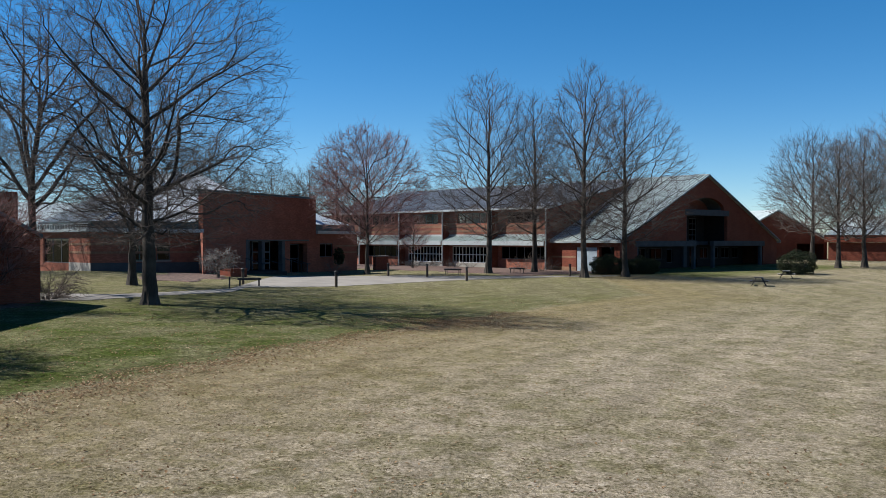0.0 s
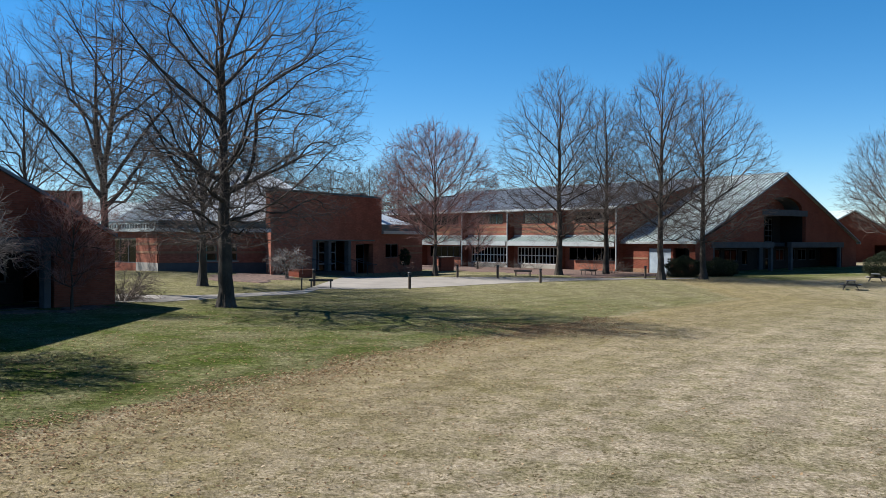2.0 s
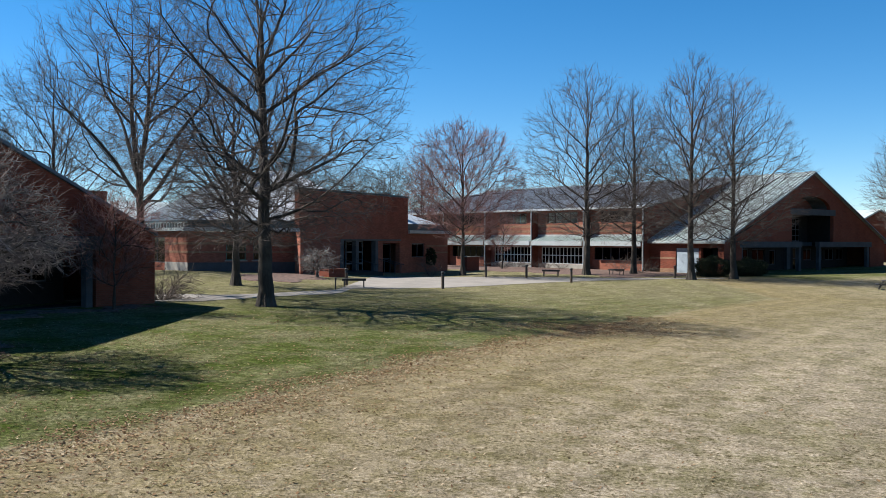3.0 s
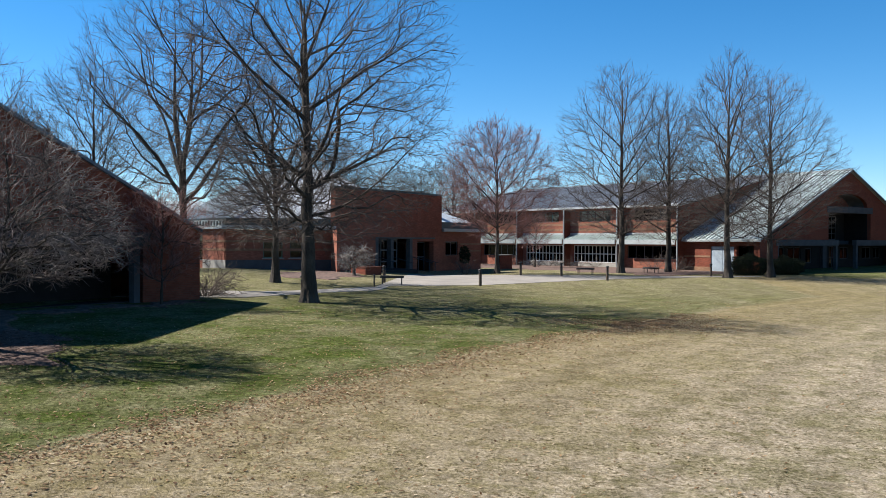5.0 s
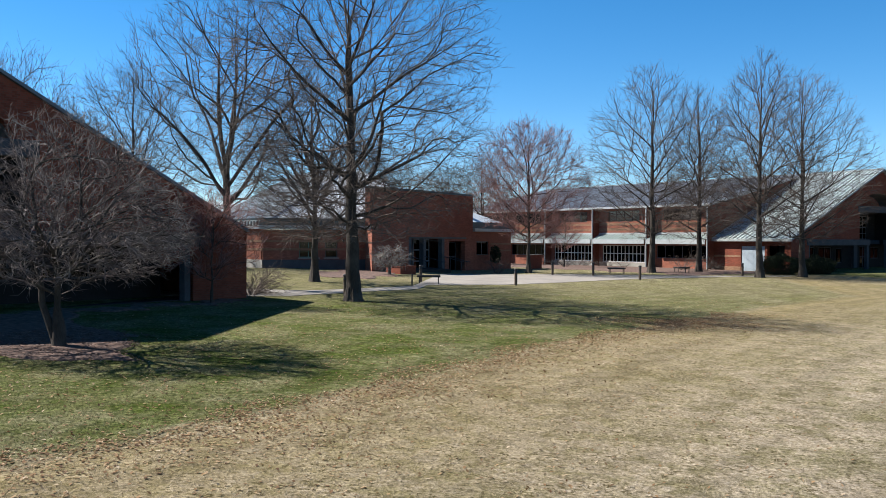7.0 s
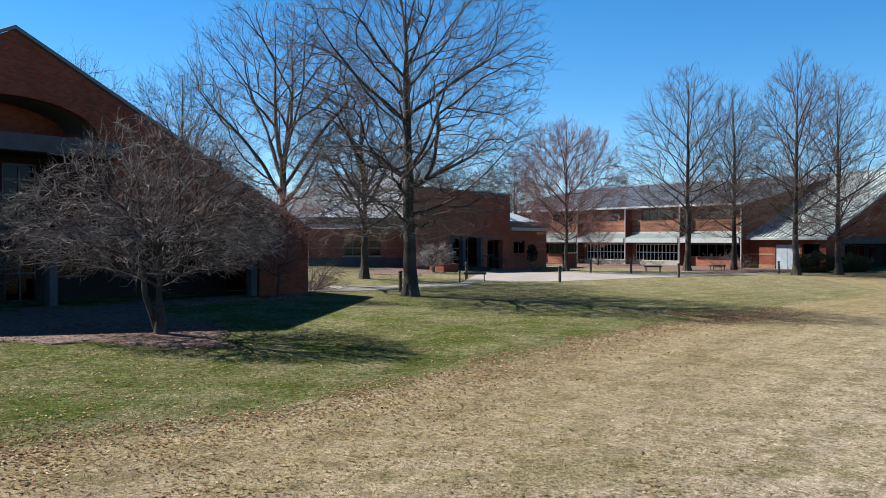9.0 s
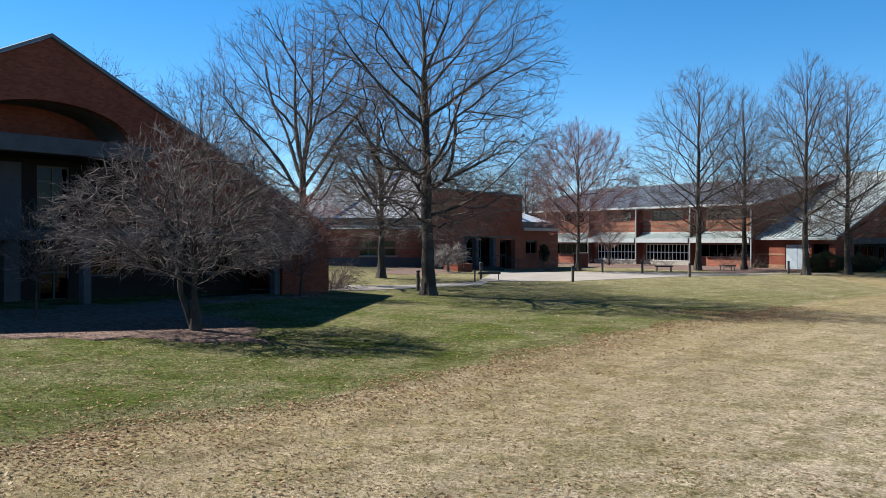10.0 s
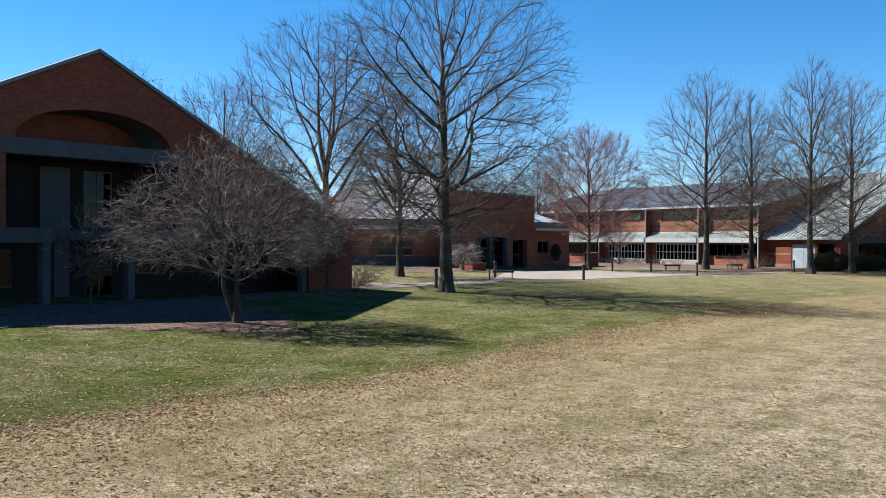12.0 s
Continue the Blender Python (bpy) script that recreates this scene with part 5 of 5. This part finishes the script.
def far_woods():
    """A thin belt of bare woods along the skyline."""
    rnd = random.Random(77)
    S = dict(levels=[(3, 0.08, 0.03, 0.8, 0.5, 32), (2, 0.1, 0.02, 0, 0, 0)], tip=0.02, least=0.4)
    paths = []
    for _ in range(420):
        az, d = rnd.uniform(-0.75, 0.75), rnd.uniform(165, 300)
        x, y = d * math.sin(az), d * math.cos(az)
        z = height(x, y)
        H = rnd.uniform(4.5, 7.5)
        paths.append(([(x, y, z - 0.3), (x, y, z + H * 0.4), (x + rnd.gauss(0, 0.3), y, z + H)], [0.2, 0.13, 0.02], 4))
        for k in range(6):
            a, t, h = rnd.random() * 6.283, radians(rnd.uniform(22, 55)), H * rnd.uniform(0.25, 0.85)
            out = ([], [])
            limb(out, rnd, (x, y, z + h), (math.cos(a) * math.sin(t), math.sin(a) * math.sin(t), math.cos(t)), (H - h) * 0.6 + 0.8, 0.05, 0, S)
            paths += [(p, r, 3) for p, r, _ in out[0] + out[1]]
    ob = new("far_woods", tubes("far_woods", paths, TWIG))
    tagged(ob, "far belt of bare grey-brown woods on the skyline", "woods", kind="stuff")


far_woods()


# ---- grass tufts and fallen leaves ----
def soup(name, V, F, material, label, category):
    me = bpy.data.meshes.new(name)
    k = F.shape[1]
    me.vertices.add(len(V))
    me.vertices.foreach_set("co", V.ravel())
    me.loops.add(F.size)
    me.loops.foreach_set("vertex_index", F.ravel().astype(np.int32))
    me.polygons.add(len(F))
    me.polygons.foreach_set("loop_start", np.arange(0, F.size, k, dtype=np.int32))
    me.update(calc_edges=True)
    me.materials.append(material)
    return tagged(new(name, me), label, category, kind="stuff")


heights = np.vectorize(height)


def swale(x, y):
    """Distance from the swale's line, positive on its green side."""
    return 0.86 * (np.interp(y, [q for q, _ in SWALE], [p for _, p in SWALE]) - x)


def blades(name, rng, n, keep, material, label, long=0.07):
    """Flattened grass blades, thickest on the part of the lawn that is passed nearest."""
    d = 9.0 / (1 - 0.74 * rng.random(n)) + rng.random(n) * 3
    x = -4.5 + (rng.random(n) - 0.5) * (d * 1.1 + 9)
    y = d - 3.5
    ok = keep(x, y)
    x, y = x[ok], y[ok]
    n = len(x)
    az = rng.random(n) * 6.283
    lean = 0.75 + 0.75 * rng.random(n)
    L = long * (0.5 + rng.random(n))
    w = 0.004 + 0.005 * rng.random(n)
    root = np.stack([x, y, heights(x, y) - 0.004], -1)
    tip = root + np.stack([np.cos(az) * np.sin(lean) * L, np.sin(az) * np.sin(lean) * L, np.cos(lean) * L], -1)
    side = np.stack([-np.sin(az) * w, np.cos(az) * w, np.zeros_like(w)], -1)
    V = np.stack([root - side, root + side, tip], 1).reshape(-1, 3)
    return soup(name, V, np.arange(len(V)).reshape(-1, 3), material, label, "grass")


rng = np.random.default_rng(4)
blades("dry_grass", rng, 200000, lambda x, y: swale(x, y) + rng.normal(0, 0.5, x.shape) < 0.3, STRAW, "tan dormant grass blades over the lawn", 0.043)
blades("green_grass", rng, 420000, lambda x, y: swale(x, y) + rng.normal(0, 0.5, x.shape) > 0.2, BLADE, "short green grass blades along the swale", 0.05)


def leaves(rng, n):
    """Drifted along the swale's line, strewn over the grass, and heaped where the oak's shade ends."""
    a, b, c = int(n * 0.26), int(n * 0.13), int(n * 0.53)
    ya = 6 + 36 * rng.random(a) ** 1.1
    xa = np.interp(ya, [q for q, _ in SWALE], [p for _, p in SWALE]) + np.where(rng.random(a) < 0.25, -0.5 * rng.random(a), rng.exponential(1.1, a)) + 0.4 * np.sin(ya * 1.3)
    yb = 9 + 40 * rng.random(b)
    xb = np.interp(yb, [q for q, _ in SWALE], [p for _, p in SWALE]) - 15 * rng.random(b) ** 1.3
    d = 8.0 / (1 - 0.8 * rng.random(c))
    xc, yc = -5 + (rng.random(c) - 0.5) * (d * 1.15 + 8), d - 2.5
    patchy = np.sin(xc * 1.9 + 2 * np.sin(yc * 0.7)) * np.sin(yc * 1.3 + np.sin(xc)) + rng.normal(0, 0.5, c)
    stay = (patchy > -0.1) & (rng.random(c) < 0.25 + 0.75 * np.exp(-np.maximum(0, -swale(xc, yc) - 1.5) / 6))
    xc, yc = xc[stay], yc[stay]
    k = n - a - b - c
    xd, yd = rng.normal(0.5, 2.0, k), rng.normal(37.0, 1.1, k)
    x, y = np.concatenate([xa, xb, xc, xd]), np.concatenate([ya, yb, yc, yd])
    u, q = 0.471 * (x + 24.25) + 0.882 * (y - 28.1), 0.882 * (x + 24.25) - 0.471 * (y - 28.1)
    out = ~((q < 1.0) & (np.abs(u) < 14))
    x, y = x[out], y[out]
    n = len(x)
    z = heights(x, y) + 0.012
    a = rng.random(n) * 6.283
    L, w = 0.022 + 0.032 * rng.random(n), 0.012 + 0.017 * rng.random(n)
    up = 0.012 * rng.random(n)
    c = np.stack([x, y, z], -1)
    u = np.stack([np.cos(a) * L, np.sin(a) * L, rng.normal(0, 0.012, n)], -1)
    v = np.stack([-np.sin(a) * w, np.cos(a) * w, up], -1)
    v2 = np.stack([np.sin(a) * w, -np.cos(a) * w, up], -1)
    V = np.stack([c - u, c + v, c + u, c + v2], 1).reshape(-1, 3)
    i = np.arange(n)[:, None] * 4
    F = np.concatenate([i + np.array([0, 2, 1]), i + np.array([0, 3, 2])])
    return soup("fallen_leaves", V, F, DRYLEAF, "curled brown leaves drifted along the swale", "leaves")


leaves(rng, 46000)


def chips(rng, n):
    """Loose bark chips over the sunny edge of the mulch bed."""
    x, y = -27 + 14 * rng.random(n), 17 + 12 * rng.random(n)
    ok = np.array([bed_edge(p, q) and hall_frame(p, q)[1] > 5.5 for p, q in zip(x, y)])
    x, y = x[ok], y[ok]
    n = len(x)
    a = rng.random(n) * 6.283
    L, w = 0.012 + 0.026 * rng.random(n), 0.007 + 0.01 * rng.random(n)
    c = np.stack([x, y, heights(x, y) + 0.05], -1)
    u = np.stack([np.cos(a) * L, np.sin(a) * L, rng.normal(0, 0.006, n)], -1)
    v = np.stack([-np.sin(a) * w, np.cos(a) * w, rng.normal(0, 0.003, n)], -1)
    V = np.stack([c - u - v, c + u - v, c + u + v, c - u + v], 1).reshape(-1, 3)
    return soup("mulch_chips", V, np.arange(len(V)).reshape(-1, 4), CHIP, "loose red-brown bark chips on the mulch bed", "mulch")


chips(rng, 26000)
